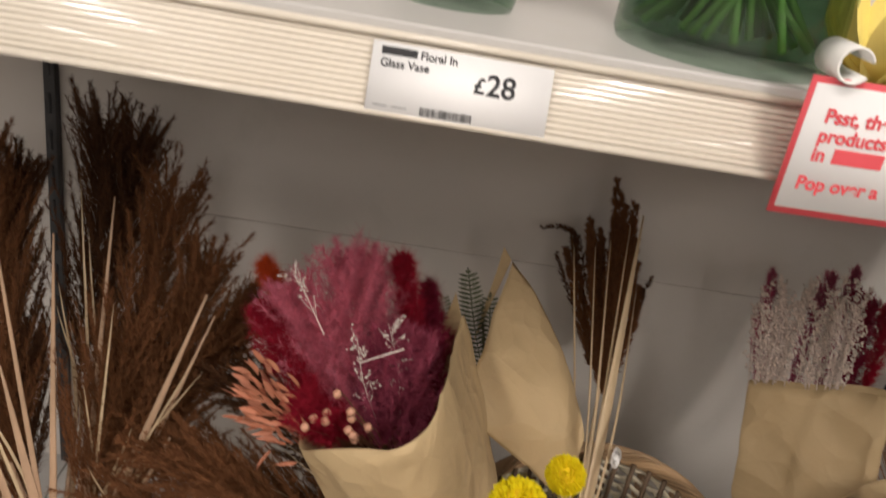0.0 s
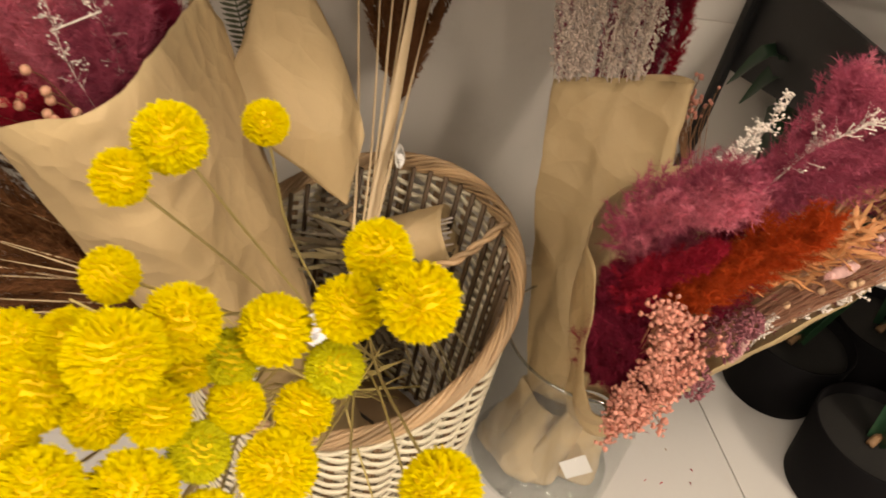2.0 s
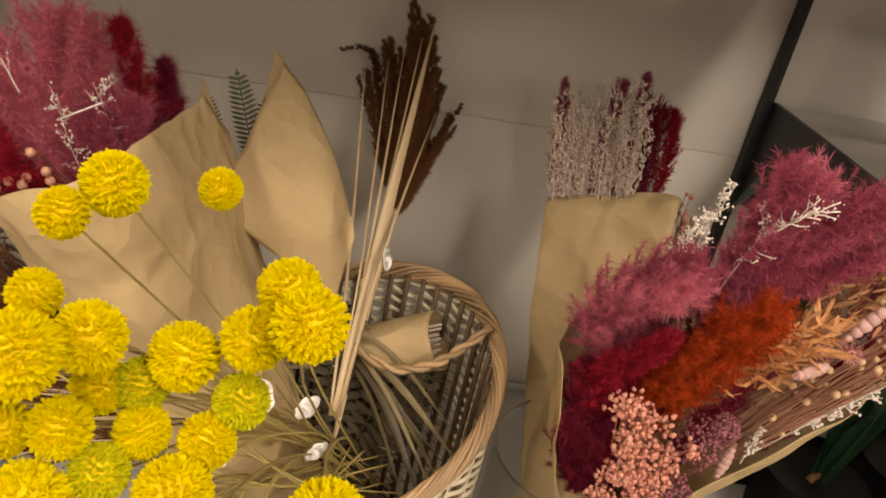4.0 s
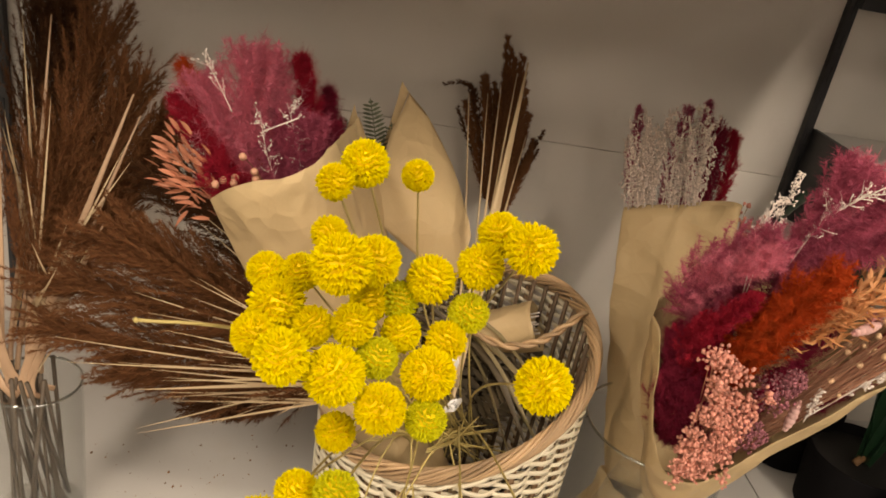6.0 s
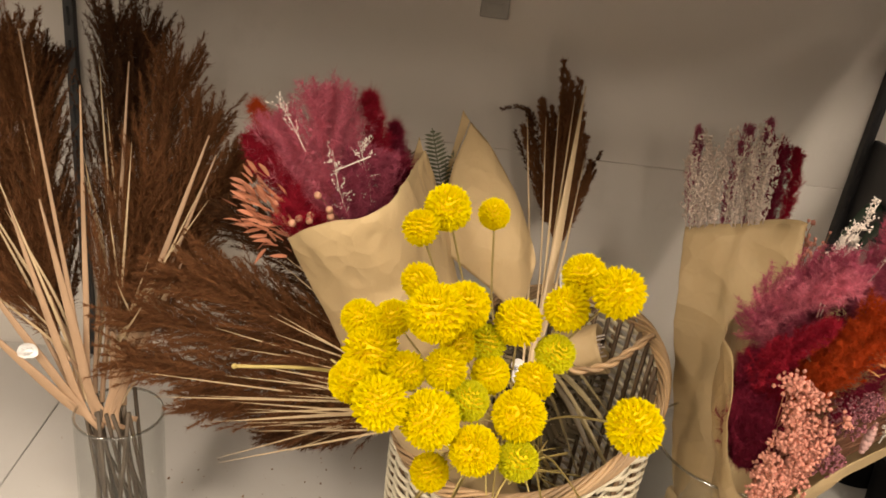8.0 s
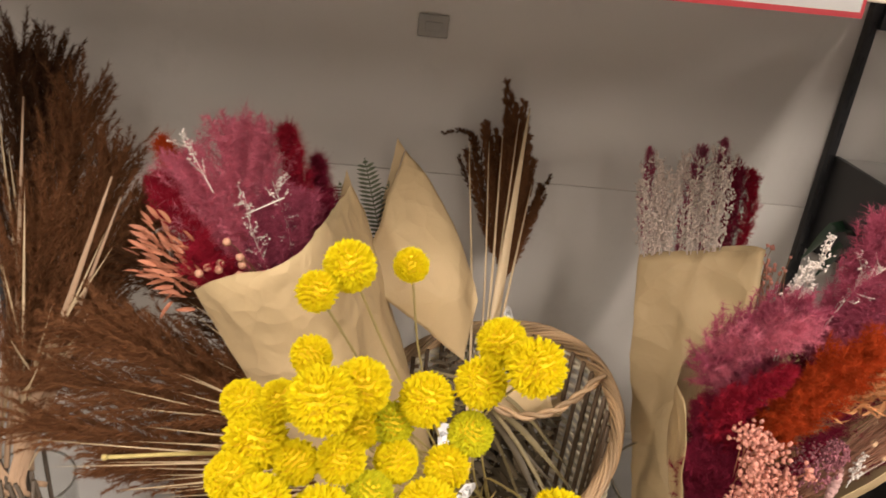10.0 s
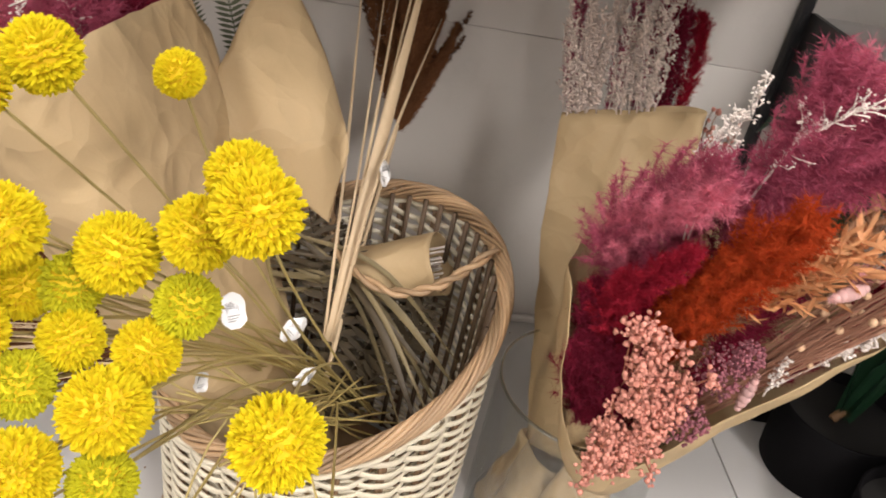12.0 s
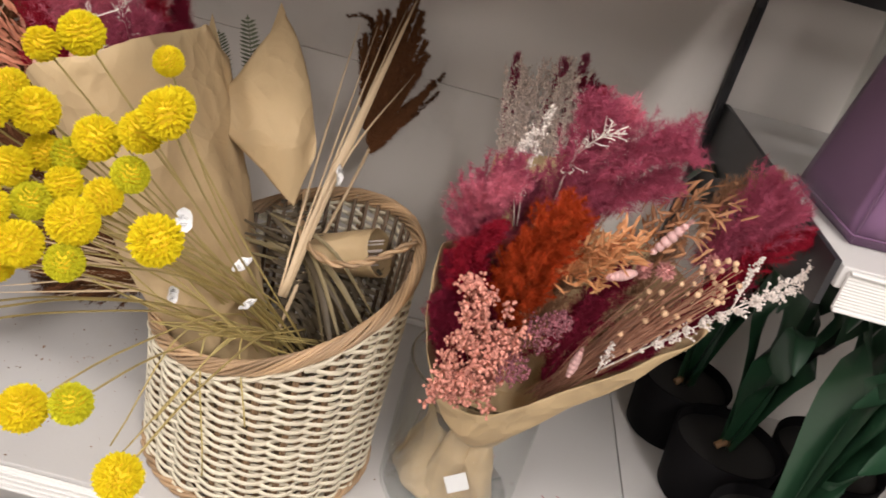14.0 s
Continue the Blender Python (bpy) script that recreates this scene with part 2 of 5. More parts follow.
def bez(pts, n):
    """A smooth curve through a few points."""
    p = np.asarray(pts, float)
    if len(p) == 2:
        return p[0] + (p[1] - p[0]) * np.linspace(0, 1, n)[:, None]
    q = np.vstack([2 * p[0] - p[1], p, 2 * p[-1] - p[-2]])
    out = []
    for s in np.linspace(0, len(p) - 1, n):
        i = min(int(s), len(p) - 2)
        u = s - i
        a, b, c, d = q[i:i + 4]
        out.append(0.5 * (2 * b + (c - a) * u + (2 * a - 5 * b + 4 * c - d) * u ** 2 + (3 * b - a - 3 * c + d) * u ** 3))
    return np.array(out)


def unit(v):
    v = np.asarray(v, float)
    return v / np.maximum(np.linalg.norm(v, axis=-1, keepdims=True), 1e-9)


def frames_along(p):
    t = unit(np.gradient(p, axis=0))
    a = np.tile(np.array([0.0, 0.0, 1.0]), (len(p), 1))
    a[np.abs(t[:, 2]) > 0.9] = (1.0, 0, 0)
    u = unit(np.cross(t, a))
    return t, u, np.cross(t, u)


def tube(geo, p, r, sides=6, cap=True):
    p = np.asarray(p, float)
    k = len(p)
    r = np.broadcast_to(r, (k,))
    _, u, w = frames_along(p)
    for i in range(1, k):
        if np.dot(u[i], u[i - 1]) < 0:
            u[i], w[i] = -u[i], -w[i]
    a = np.linspace(0, 2 * np.pi, sides, endpoint=False)
    v = (p[:, None] + r[:, None, None] * (np.cos(a)[None, :, None] * u[:, None] + np.sin(a)[None, :, None] * w[:, None])).reshape(-1, 3)
    f = [(i * sides + j, i * sides + (j + 1) % sides, (i + 1) * sides + (j + 1) % sides, (i + 1) * sides + j) for i in range(k - 1) for j in range(sides)]
    if cap:
        f += [tuple(range(sides))[::-1], tuple((k - 1) * sides + j for j in range(sides))]
    return geo.add(v, f)


def block(geo, lo, hi, m=None, bevel=0.0):
    lo, hi = np.array(lo, float), np.array(hi, float)
    bm = bmesh.new()
    bmesh.ops.create_cube(bm, size=1.0)
    for v in bm.verts:
        v.co = Vector((lo + hi) / 2 + np.array(v.co) * (hi - lo))
    if bevel:
        bmesh.ops.bevel(bm, geom=bm.edges[:], offset=bevel, segments=2, affect="EDGES", profile=0.6)
    if m is not None:
        bm.transform(m)
    geo.add([v.co[:] for v in bm.verts], [[v.index for v in f.verts] for f in bm.faces])
    bm.free()
    return geo


def ribbon_hairs(geo, base, way, length, width, droop=0.0, curl=0.25):
    """Many fine tapered blades."""
    n = len(base)
    way = unit(way)
    side = unit(np.cross(way, RNG.normal(size=(n, 3))))
    bend = RNG.normal(size=(n, 3)) * curl
    bend[:, 2] -= droop
    length, width = np.asarray(length)[:, None], np.broadcast_to(width, (n,))[:, None]
    mid = base + way * length * 0.5 + bend * length * 0.12
    tip = base + way * length + bend * length * 0.45
    v = np.stack([base - side * width / 2, base + side * width / 2, mid + side * width * 0.4, mid - side * width * 0.4, tip], 1).reshape(-1, 3)
    o = np.arange(n) * 5
    f = np.concatenate([np.stack([o, o + 1, o + 2, o + 3], 1)]).tolist() + np.stack([o + 3, o + 2, o + 4], 1).tolist()
    return geo.add(v, f)


def plume(geo, axis, reach, branches=60, hairs=70, hair=0.012, width=0.0006, lean=0.55, droop=0.5, start=0.0, curl=0.35, profile=None, fuzz=0.62, ahead=0.35):
    """A feathery head: branchlets leave the axis, and fine hairs leave the branchlets."""
    p = bez(axis, 40)
    t, u, w = frames_along(p)
    prof = profile or (lambda s: 0.25 + 0.75 * np.sin(np.pi * min(1.0, s * 0.85 + 0.12)) ** 0.8)
    bases, ways, lens = [], [], []
    for b in range(branches):
        s = start + (1 - start) * (b + RNG.random()) / branches
        i = min(int(s * 39), 38)
        ang = b * 2.39996 + RNG.normal() * 0.4
        out = np.cos(ang) * u[i] + np.sin(ang) * w[i]
        far = reach * prof(s) * RNG.uniform(0.65, 1.15)
        way = unit(t[i] * (1 - lean) + out * lean)
        tip = p[i] + way * far + np.array((0, 0, -1.0)) * droop * far * 0.35 + RNG.normal(size=3) * far * 0.08 + t[i] * far * ahead
        mid = p[i] + way * far * 0.55
        k = max(6, int(hairs * RNG.uniform(0.7, 1.2)))
        q = RNG.random(k)[:, None]
        pt = (1 - q) ** 2 * p[i] + 2 * q * (1 - q) * mid + q ** 2 * tip
        tang = unit(2 * (1 - q) * (mid - p[i]) + 2 * q * (tip - mid))
        rnd = unit(RNG.normal(size=(k, 3)))
        bases.append(pt)
        ways.append(tang * 0.9 + rnd * fuzz)
        lens.append(hair * RNG.uniform(0.5, 1.2, k) * (1.15 - 0.55 * q[:, 0]))
    return ribbon_hairs(geo, np.concatenate(bases), np.concatenate(ways), np.concatenate(lens), width, droop * 0.4, curl)


def blob(geo, c, r, rings=5, seg=7, squash=(1, 1, 1), rough=0.0):
    v, f = [], []
    for i in range(rings + 1):
        th = np.pi * i / rings
        for j in range(seg):
            ph = 2 * np.pi * j / seg
            k = 1 + rough * RNG.normal()
            v.append(np.array((np.sin(th) * np.cos(ph), np.sin(th) * np.sin(ph), np.cos(th))) * np.array(squash) * r * k + c)
    for i in range(rings):
        for j in range(seg):
            f.append((i * seg + j, i * seg + (j + 1) % seg, (i + 1) * seg + (j + 1) % seg, (i + 1) * seg + j))
    return geo.add(v, f)


def leaf_blade(geo, p, width, fold=0.25, normal=None, tip=0.05, base=0.5):
    """A long blade with a folded midrib along a curve."""
    p = np.asarray(p, float)
    k = len(p)
    t = unit(np.gradient(p, axis=0))
    if normal is None:
        normal = RNG.normal(size=3)
    side = unit(np.cross(t, np.asarray(normal, float)))
    nrm = np.cross(side, t)
    s = np.linspace(0, 1, k)
    wd = width * np.maximum(tip, np.minimum(1, (base + (1 - base) * np.minimum(1, s * 3))) * np.minimum(1, ((1 - s) * 2.6)) ** 0.7)
    v = np.stack([p - side * wd[:, None] / 2 + nrm * wd[:, None] * fold, p, p + side * wd[:, None] / 2 + nrm * wd[:, None] * fold], 1).reshape(-1, 3)
    f = [(i * 3 + j, i * 3 + j + 1, (i + 1) * 3 + j + 1, (i + 1) * 3 + j) for i in range(k - 1) for j in range(2)]
    return geo.add(v, f)


def sheet(geo, fn, nu, nv, crumple=0.003, seed=0.0, closed=False, freq=18.0):
    """A crumpled paper surface from a function of (u, v)."""
    v = []
    for i in range(nu):
        for j in range(nv):
            q = np.array(fn(i / (nu - 1) if not closed else i / nu, j / (nv - 1)))
            n1 = noise.noise_vector(Vector(q) * freq + Vector((seed, seed * 2, 0)))
            n2 = noise.noise_vector(Vector(q) * freq * 2.7 + Vector((0, seed, seed)))
            ridge = 1 - abs(noise.noise(Vector(q) * freq * 0.8 + Vector((seed, 3, 1)))) * 2
            fold = abs(noise.noise(Vector((q[0] * 9, q[1] * 9, q[2] * 4)) + Vector((seed, seed, 7)))) + 0.5 * abs(noise.noise(Vector(q) * 21 + Vector((seed * 3, 0, 1))))
            v.append(q + np.array(n1) * crumple + np.array(n2) * crumple * 0.35 + np.array(n1) * ridge * crumple * 0.4 + np.array((0.25, -0.9, 0.2)) * (fold - 0.3) * crumple * 2.6)
    f = []
    for i in range(nu if closed else nu - 1):
        k = (i + 1) % nu
        for j in range(nv - 1):
            f.append((i * nv + j, k * nv + j, k * nv + j + 1, i * nv + j + 1))
    return geo.add(v, f)


def paper(name, geo, parent, thickness=0.0006):
    ob = part(name, geo, KRAFT, parent)
    so = ob.modifiers.new("thickness", "SOLIDIFY")
    so.thickness, so.offset = thickness, 0.0
    return ob


def lathe(geo, profile, seg=48, at=(0, 0, 0)):
    pr = np.asarray(profile, float)
    a = np.linspace(0, 2 * np.pi, seg, endpoint=False)
    v = np.stack([np.outer(np.cos(a), pr[:, 0]), np.outer(np.sin(a), pr[:, 0]), np.tile(pr[:, 1], (seg, 1))], -1).reshape(-1, 3) + np.array(at)
    k = len(pr)
    f = [(i * k + j, ((i + 1) % seg) * k + j, ((i + 1) % seg) * k + j + 1, i * k + j + 1) for i in range(seg) for j in range(k - 1)]
    return geo.add(v, f)


def words(name, text, size, at, parent, material, turn, align="LEFT", bold=0.0):
    """Printed words as flat geometry."""
    cu = bpy.data.curves.new(name, "FONT")
    cu.body, cu.size, cu.align_x, cu.extrude, cu.offset = text, size, align, 0.0001, bold
    tmp = new(name + " tmp", cu)
    dg = bpy.context.evaluated_depsgraph_get()
    me = bpy.data.meshes.new_from_object(tmp.evaluated_get(dg))
    me.name = name
    me.materials.clear()
    me.materials.append(material)
    bpy.data.objects.remove(tmp)
    ob = new(name, me)
    ob.parent = parent
    ob.matrix_local = Matrix.Translation(at) @ turn
    return ob

# ---------------------------------------------------------------- setting
POST_L, POST_R, FRONT = -0.453, 0.806, -0.565

wall = thing("wall_back", "pale painted steel back panels of a shop gondola with thin seams", "wall", kind="structure")
for x0, x1 in ((-1.70, POST_L), (POST_L, POST_R), (POST_R, 2.05)):
    for z0, z1 in ((-0.12, 0.4642), (0.4650, 0.92), (0.921, 1.5), (1.502, 2.0)):
        g = Geo()
        block(g, (x0 + 0.002, 0.0, z0), (x1 - 0.002, 0.012, z1), bevel=0.001)
        part("panel", g, PANEL, wall)
g = Geo()
block(g, (-1.7, 0.013, -0.12), (2.05, 0.03, 2.0))
part("backing", g, BLACK_STEEL, wall)

for x in (POST_L, POST_R):
    post = thing("upright_post", "black slotted steel upright standing against the back panels", "shelf upright", (x, 0, -0.12), kind="structure")
    g = Geo()
    block(g, (-0.0075, -0.014, 0.0), (0.0075, 0.0, 2.1), bevel=0.001)
    part("post", g, BLACK_STEEL, post)
    g = Geo()
    for k in range(40):
        block(g, (-0.002, -0.0150, 0.05 + k * 0.05), (0.002, -0.0138, 0.078 + k * 0.05))
    part("slots", g, INK, post)

for x0, x1, nm in ((-1.70, POST_L + 0.003, 0), (POST_L + 0.005, POST_R + 0.004, 1), (POST_R + 0.006, 2.05, 2)):
    base = thing("base_shelf", "white painted steel base shelf with dust and dried crumbs", "shelf", (x0, 0, 0), kind="structure")
    g = Geo()
    block(g, (0, FRONT, -0.02), (x1 - x0, -0.001, 0.0), bevel=0.0015)
    part("shelf_panel", g, SHELF, base)
    g = Geo()
    block(g, (0, FRONT - 0.004, -0.045), (x1 - x0, FRONT - 0.001, -0.006), bevel=0.001)
    for k in range(4):
        block(g, (0, FRONT - 0.008, -0.042 + k * 0.009), (x1 - x0, FRONT - 0.003, -0.038 + k * 0.009), bevel=0.001)
    part("edge_strip", g, WHITE_PLASTIC, base)
    g = Geo()
    block(g, (0, FRONT + 0.03, -0.13), (x1 - x0, FRONT + 0.045, -0.0205))
    part("plinth", g, SHELF, base)
g = Geo()
block(g, (-0.45, -0.012, 0.0), (0.80, -0.002, 0.012), bevel=0.003)
tagged(part("trim", g, PANEL), "pale ledge where base shelf meets the back panel", "trim", kind="structure")

g = Geo()
block(g, (-8, -10, -0.16), (8, 1.0, -0.13))
tagged(part("floor", g, STORE_FLOOR), "grey vinyl shop floor below the shelf", "floor", kind="structure")
g = Geo()
block(g, (-8, -10, 3.0), (8, 1.0, 3.1))
tagged(part("ceiling", g, STORE_WALL), "plain pale shop ceiling", "ceiling", kind="structure")
for nm, lo, hi in (("wall_north", (-8, 1.0, -0.13), (8, 1.1, 3.0)), ("wall_south", (-8, -10.1, -0.13), (8, -10, 3.0)),
                   ("wall_west", (-8.1, -10, -0.13), (-8, 1, 3.0)), ("wall_east", (8, -10, -0.13), (8.1, 1, 3.0))):
    g = Geo()
    block(g, lo, hi)
    tagged(part(nm, g, STORE_WALL), "plain pale shop wall", "wall", kind="structure")


def edge_strip(g, x0, x1, y, z0, z1, lean=0.36):
    """A ridged label holder along a shelf's front, leaning back."""
    tilt = Matrix.Translation((0, y, z0)) @ Matrix.Rotation(-math.atan(lean), 4, "X")
    high = (z1 - z0) * math.hypot(1, lean)
    block(g, (x0, 0.0, 0.0), (x1, 0.004, high), tilt, bevel=0.0008)
    rows = [(0.0016 + (high - 0.0032) * i / 12, 0.0012, 0.0011) for i in range(1, 12)] + [(0.001, -0.001, 0.0024), (high - 0.001, -0.001, 0.0024)]
    for z, dy, r in rows:
        a, b = tilt @ Vector((x0, dy - 0.0012, z)), tilt @ Vector((x1, dy - 0.0012, z))
        tube(g, [tuple(a), tuple(b)], r, 8)


def shelf(x0, x1, z, front, label):
    s = thing("upper_shelf", label, "shelf", (x0, 0, z), kind="structure")
    w = x1 - x0
    g = Geo()
    block(g, (0, front + 0.020, -0.03), (w, -0.016, 0.0), bevel=0.002)
    part("shelf_panel", g, SHELF, s)
    g = Geo()
    edge_strip(g, 0.0, w, front, -0.048, -0.006)
    part("edge_strip", g, STRIP, s)
    for x in (0.004, w - 0.010):
        g = Geo()
        block(g, (x, front + 0.02, -0.055), (x + 0.005, -0.016, -0.031), bevel=0.001)
        part("bracket", g, BLACK_STEEL, s)
    return s


shelf(POST_L + 0.008, 0.300, 0.873, -0.600, "white steel shelf with a ridged cream label strip")
shelf(0.302, POST_R - 0.004, 0.873, -0.600, "white steel shelf section with a ridged cream label strip")
# added shelf: its shallow depth is set to shade the next bay's panels
shelf(POST_R + 0.008, 2.05, 0.873, -0.300, "added white steel shelf with a ridged label strip that shades the next bay")
shelf(-1.70, POST_L - 0.008, 0.873, -0.600, "white steel shelf of the far bay with a ridged label strip")

g = Geo()
block(g, (POST_R + 0.008, -0.020, 0.748), (2.05, -0.002, 0.838), bevel=0.002)
tagged(part("back_rail", g, BLACK_STEEL), "black steel rail across the back of the next bay", "shelf rail", kind="structure")

# lower shelf of the next bay, with its black side bracket
low = thing("lower_shelf", "white steel shelf with a black side bracket in the next bay", "shelf", (POST_R + 0.009, 0, 0.555), kind="structure")
g = Geo()
block(g, (0.006, FRONT + 0.006, -0.025), (1.2, -0.016, 0.0), bevel=0.0015)
part("shelf_panel", g, SHELF, low)
g = Geo()
prof = [(-0.014, 0.002), (FRONT + 0.012, 0.002), (FRONT + 0.012, -0.05), (-0.014, -0.155)]
v = [(x, y, z) for x in (-0.002, 0.005) for y, z in prof]
g.add(v, [(0, 1, 2, 3), (7, 6, 5, 4)] + [(i, 4 + i, 4 + (i + 1) % 4, (i + 1) % 4) for i in range(4)])
part("side_bracket", g, BLACK_STEEL, low, "black steel side bracket", smooth=False)
g = Geo()
edge_strip(g, 0.012, 1.2, FRONT, -0.046, -0.002, 0.0)
part("edge_strip", g, WHITE_PLASTIC, low)

# pale clip left on the back panel
g = Geo()
block(g, (0.155, -0.006, 0.668), (0.198, -0.001, 0.700), bevel=0.002)
block(g, (0.165, -0.008, 0.676), (0.190, -0.0055, 0.690), bevel=0.001)
clip = tagged(part("panel_clip", g, CLIP), "small clear plastic clip stuck on back panel", "clip")

# ---------------------------------------------------------------- price label and sign
UP = pose(0, 0, 0, 90, 0, 0)
label = thing("price_label", "white paper shelf price label in the cream strip", "price label", (-0.022, -0.6035, 0.8265))
g = Geo()
block(g, (0, -0.0006, 0), (0.100, 0.0, 0.0385))
part("card", g, CARD, label)
label.rotation_euler = (-math.atan(0.36), 0, 0)
words("title", "Floral In", 0.0062, (0.0262, -0.0008, 0.0318), label, INK, UP, bold=0.00012)
words("title", "Glass Vase", 0.0062, (0.005, -0.0008, 0.0255), label, INK, UP, bold=0.00012)
g = Geo()
block(g, (0.005, -0.0009, 0.0320), (0.0245, -0.0005, 0.0362))
part("brand_bar", g, INK, label, smooth=False)
words("price", "£", 0.0120, (0.0570, -0.0008, 0.0190), label, INK, UP, bold=0.0003)
words("price", "28", 0.0165, (0.0640, -0.0008, 0.0185), label, INK, UP, bold=0.0003)
g = Geo()
x = 0.030
while x < 0.058:
    w = RNG.choice([0.0003, 0.0005, 0.0008])
    block(g, (x, -0.0009, 0.002), (x + w, -0.0005, 0.0065))
    x += w + RNG.choice([0.0003, 0.0005, 0.0007])
part("barcode", g, INK, label, smooth=False)
g = Geo()
block(g, (0.004, -0.0009, 0.0042), (0.012, -0.0005, 0.0048))
block(g, (0.014, -0.0009, 0.0042), (0.023, -0.0005, 0.0048))
part("small_print", g, GREY_INK, label, smooth=False)

sign = thing("hanging_sign", "white card sign with a red border clipped on the shelf edge", "sign", (0.210, -0.612, 0.8095))
g = Geo()
block(g, (0, 0.0, 0), (0.228, 0.0012, 0.078))
part("border", g, RED, sign, "red printed border")
sign.rotation_euler = (0, math.radians(-1), 0)
g = Geo()
block(g, (0.003, -0.0006, 0.004), (0.225, 0.0, 0.0745))
part("card", g, CARD, sign)
words("text", "Psst, the\nproducts\nin", 0.0108, (0.013, -0.0012, 0.0545), sign, RED, UP, bold=0.0003)
words("text", "Pop over a", 0.0108, (0.010, -0.0012, 0.016), sign, RED, UP, bold=0.0003)
g = Geo()
block(g, (0.0250, -0.0013, 0.0325), (0.0535, -0.0009, 0.0408))
part("brand_bar", g, RED, sign, smooth=False)
g = Geo()
pr = [(0.018 + 0.010 * math.cos(a), 0.086 + 0.010 * math.sin(a)) for a in np.linspace(0.3, 2 * np.pi - 0.6, 24)]
g.add([(x, y, z) for x, z in pr for y in (-0.004, 0.024)], [(2 * i, 2 * i + 1, 2 * i + 3, 2 * i + 2) for i in range(len(pr) - 1)])
cl = part("clip", g, WHITE_PLASTIC, sign, "rolled white plastic clip")
so = cl.modifiers.new("thickness", "SOLIDIFY")
so.thickness = 0.0015


def tall_label(x, z):
    lb = thing("price_label", "white paper shelf price label in the next bay strip", "price label", (x, -0.6035, z))
    lb.rotation_euler = (-math.atan(0.36), 0, 0)
    g = Geo()
    block(g, (0, -0.0006, 0), (0.10, 0.0, 0.0385))
    part("card", g, CARD, lb)
    g = Geo()
    x = 0.03
    while x < 0.058:
        w = RNG.choice([0.0003, 0.0005, 0.0008])
        block(g, (x, -0.0009, 0.002), (x + w, -0.0005, 0.0065))
        x += w + RNG.choice([0.0003, 0.0005, 0.0007])
    part("barcode", g, INK, lb, smooth=False)
    words("small_print", "104", 0.004, (0.012, -0.0008, 0.003), lb, INK, UP)


tall_label(0.640, 0.8265)


# ---------------------------------------------------------------- vases on the upper shelf
def flower_vase(at, r, h, lbl):
    vs = thing("glass_vase", lbl, "vase", at)
    g = Geo()
    lathe(g, [(0.0005, 0.0), (r * 0.96, 0.0), (r, 0.006), (r, h), (r - 0.003, h), (r - 0.003, 0.012), (0.0005, 0.012)])
    o = part("glass", g, GREEN_GLASS, vs)
    o.visible_shadow = False
    g = Geo()
    for k in range(26):
        a, rr = RNG.uniform(0, 6.28), r * 0.85 * math.sqrt(RNG.random())
        b = a + RNG.uniform(1.5, 3.5)
        p = [(rr * math.cos(a), rr * math.sin(a), 0.014), (0.5 * rr * math.cos(b), 0.5 * rr * math.sin(b), h * 0.6), (rr * 1.3 * math.cos(b), rr * 1.3 * math.sin(b), h + 0.10)]
        tube(g, bez(p, 6), 0.0028, 6)
    part("stems", g, GREEN_STEM, vs)
    return vs


flower_vase((0.020, -0.475, 0.873), 0.042, 0.17, "round glass vase full of green stems on the shelf")
flower_vase((0.195, -0.505, 0.873), 0.070, 0.17, "wide glass vase packed with light green stems")
yl = thing("yellow_bouquet", "pale yellow cloth flower beside the glass vase", "bouquet", (0.285, -0.54, 0.873))
g = Geo()
for k in range(12):
    a = k * 2.4
    p = bez([(0, 0, 0.001), (0.03 * math.cos(a), 0.03 * math.sin(a), 0.03), (0.045 * math.cos(a), 0.045 * math.sin(a), 0.07)], 6)
    leaf_blade(g, p, 0.03, 0.2, (math.cos(a), math.sin(a), 0.5))
part("petals", g, YELLOW_WRAP, yl)

# ---------------------------------------------------------------- wicker basket
BX, BY = 0.250, -0.402
HIGH = math.radians(38)


def rim_height(a):
    return 0.288 + 0.070 * math.cos(a - HIGH)


def basket_radius(z):
    return 0.154 + 0.022 * z


basket = thing("wicker_basket", "round pale wicker basket with a sloping braided rim", "basket", (BX, BY, 0))
N_STAKE, SUB, PITCH = 24, 8, 0.0069


def ring_runs(z, gap):
    """The stretches of a full ring that lie below the sloping rim."""
    seg = N_STAKE * SUB
    runs, run = [], []
    for s in range(seg + 1):
        if z < rim_height(2 * math.pi * s / seg) - gap:
            run.append(s)
        elif run:
            runs.append(run)
            run = []
    return [r for r in runs + [run] if len(r) > 5]


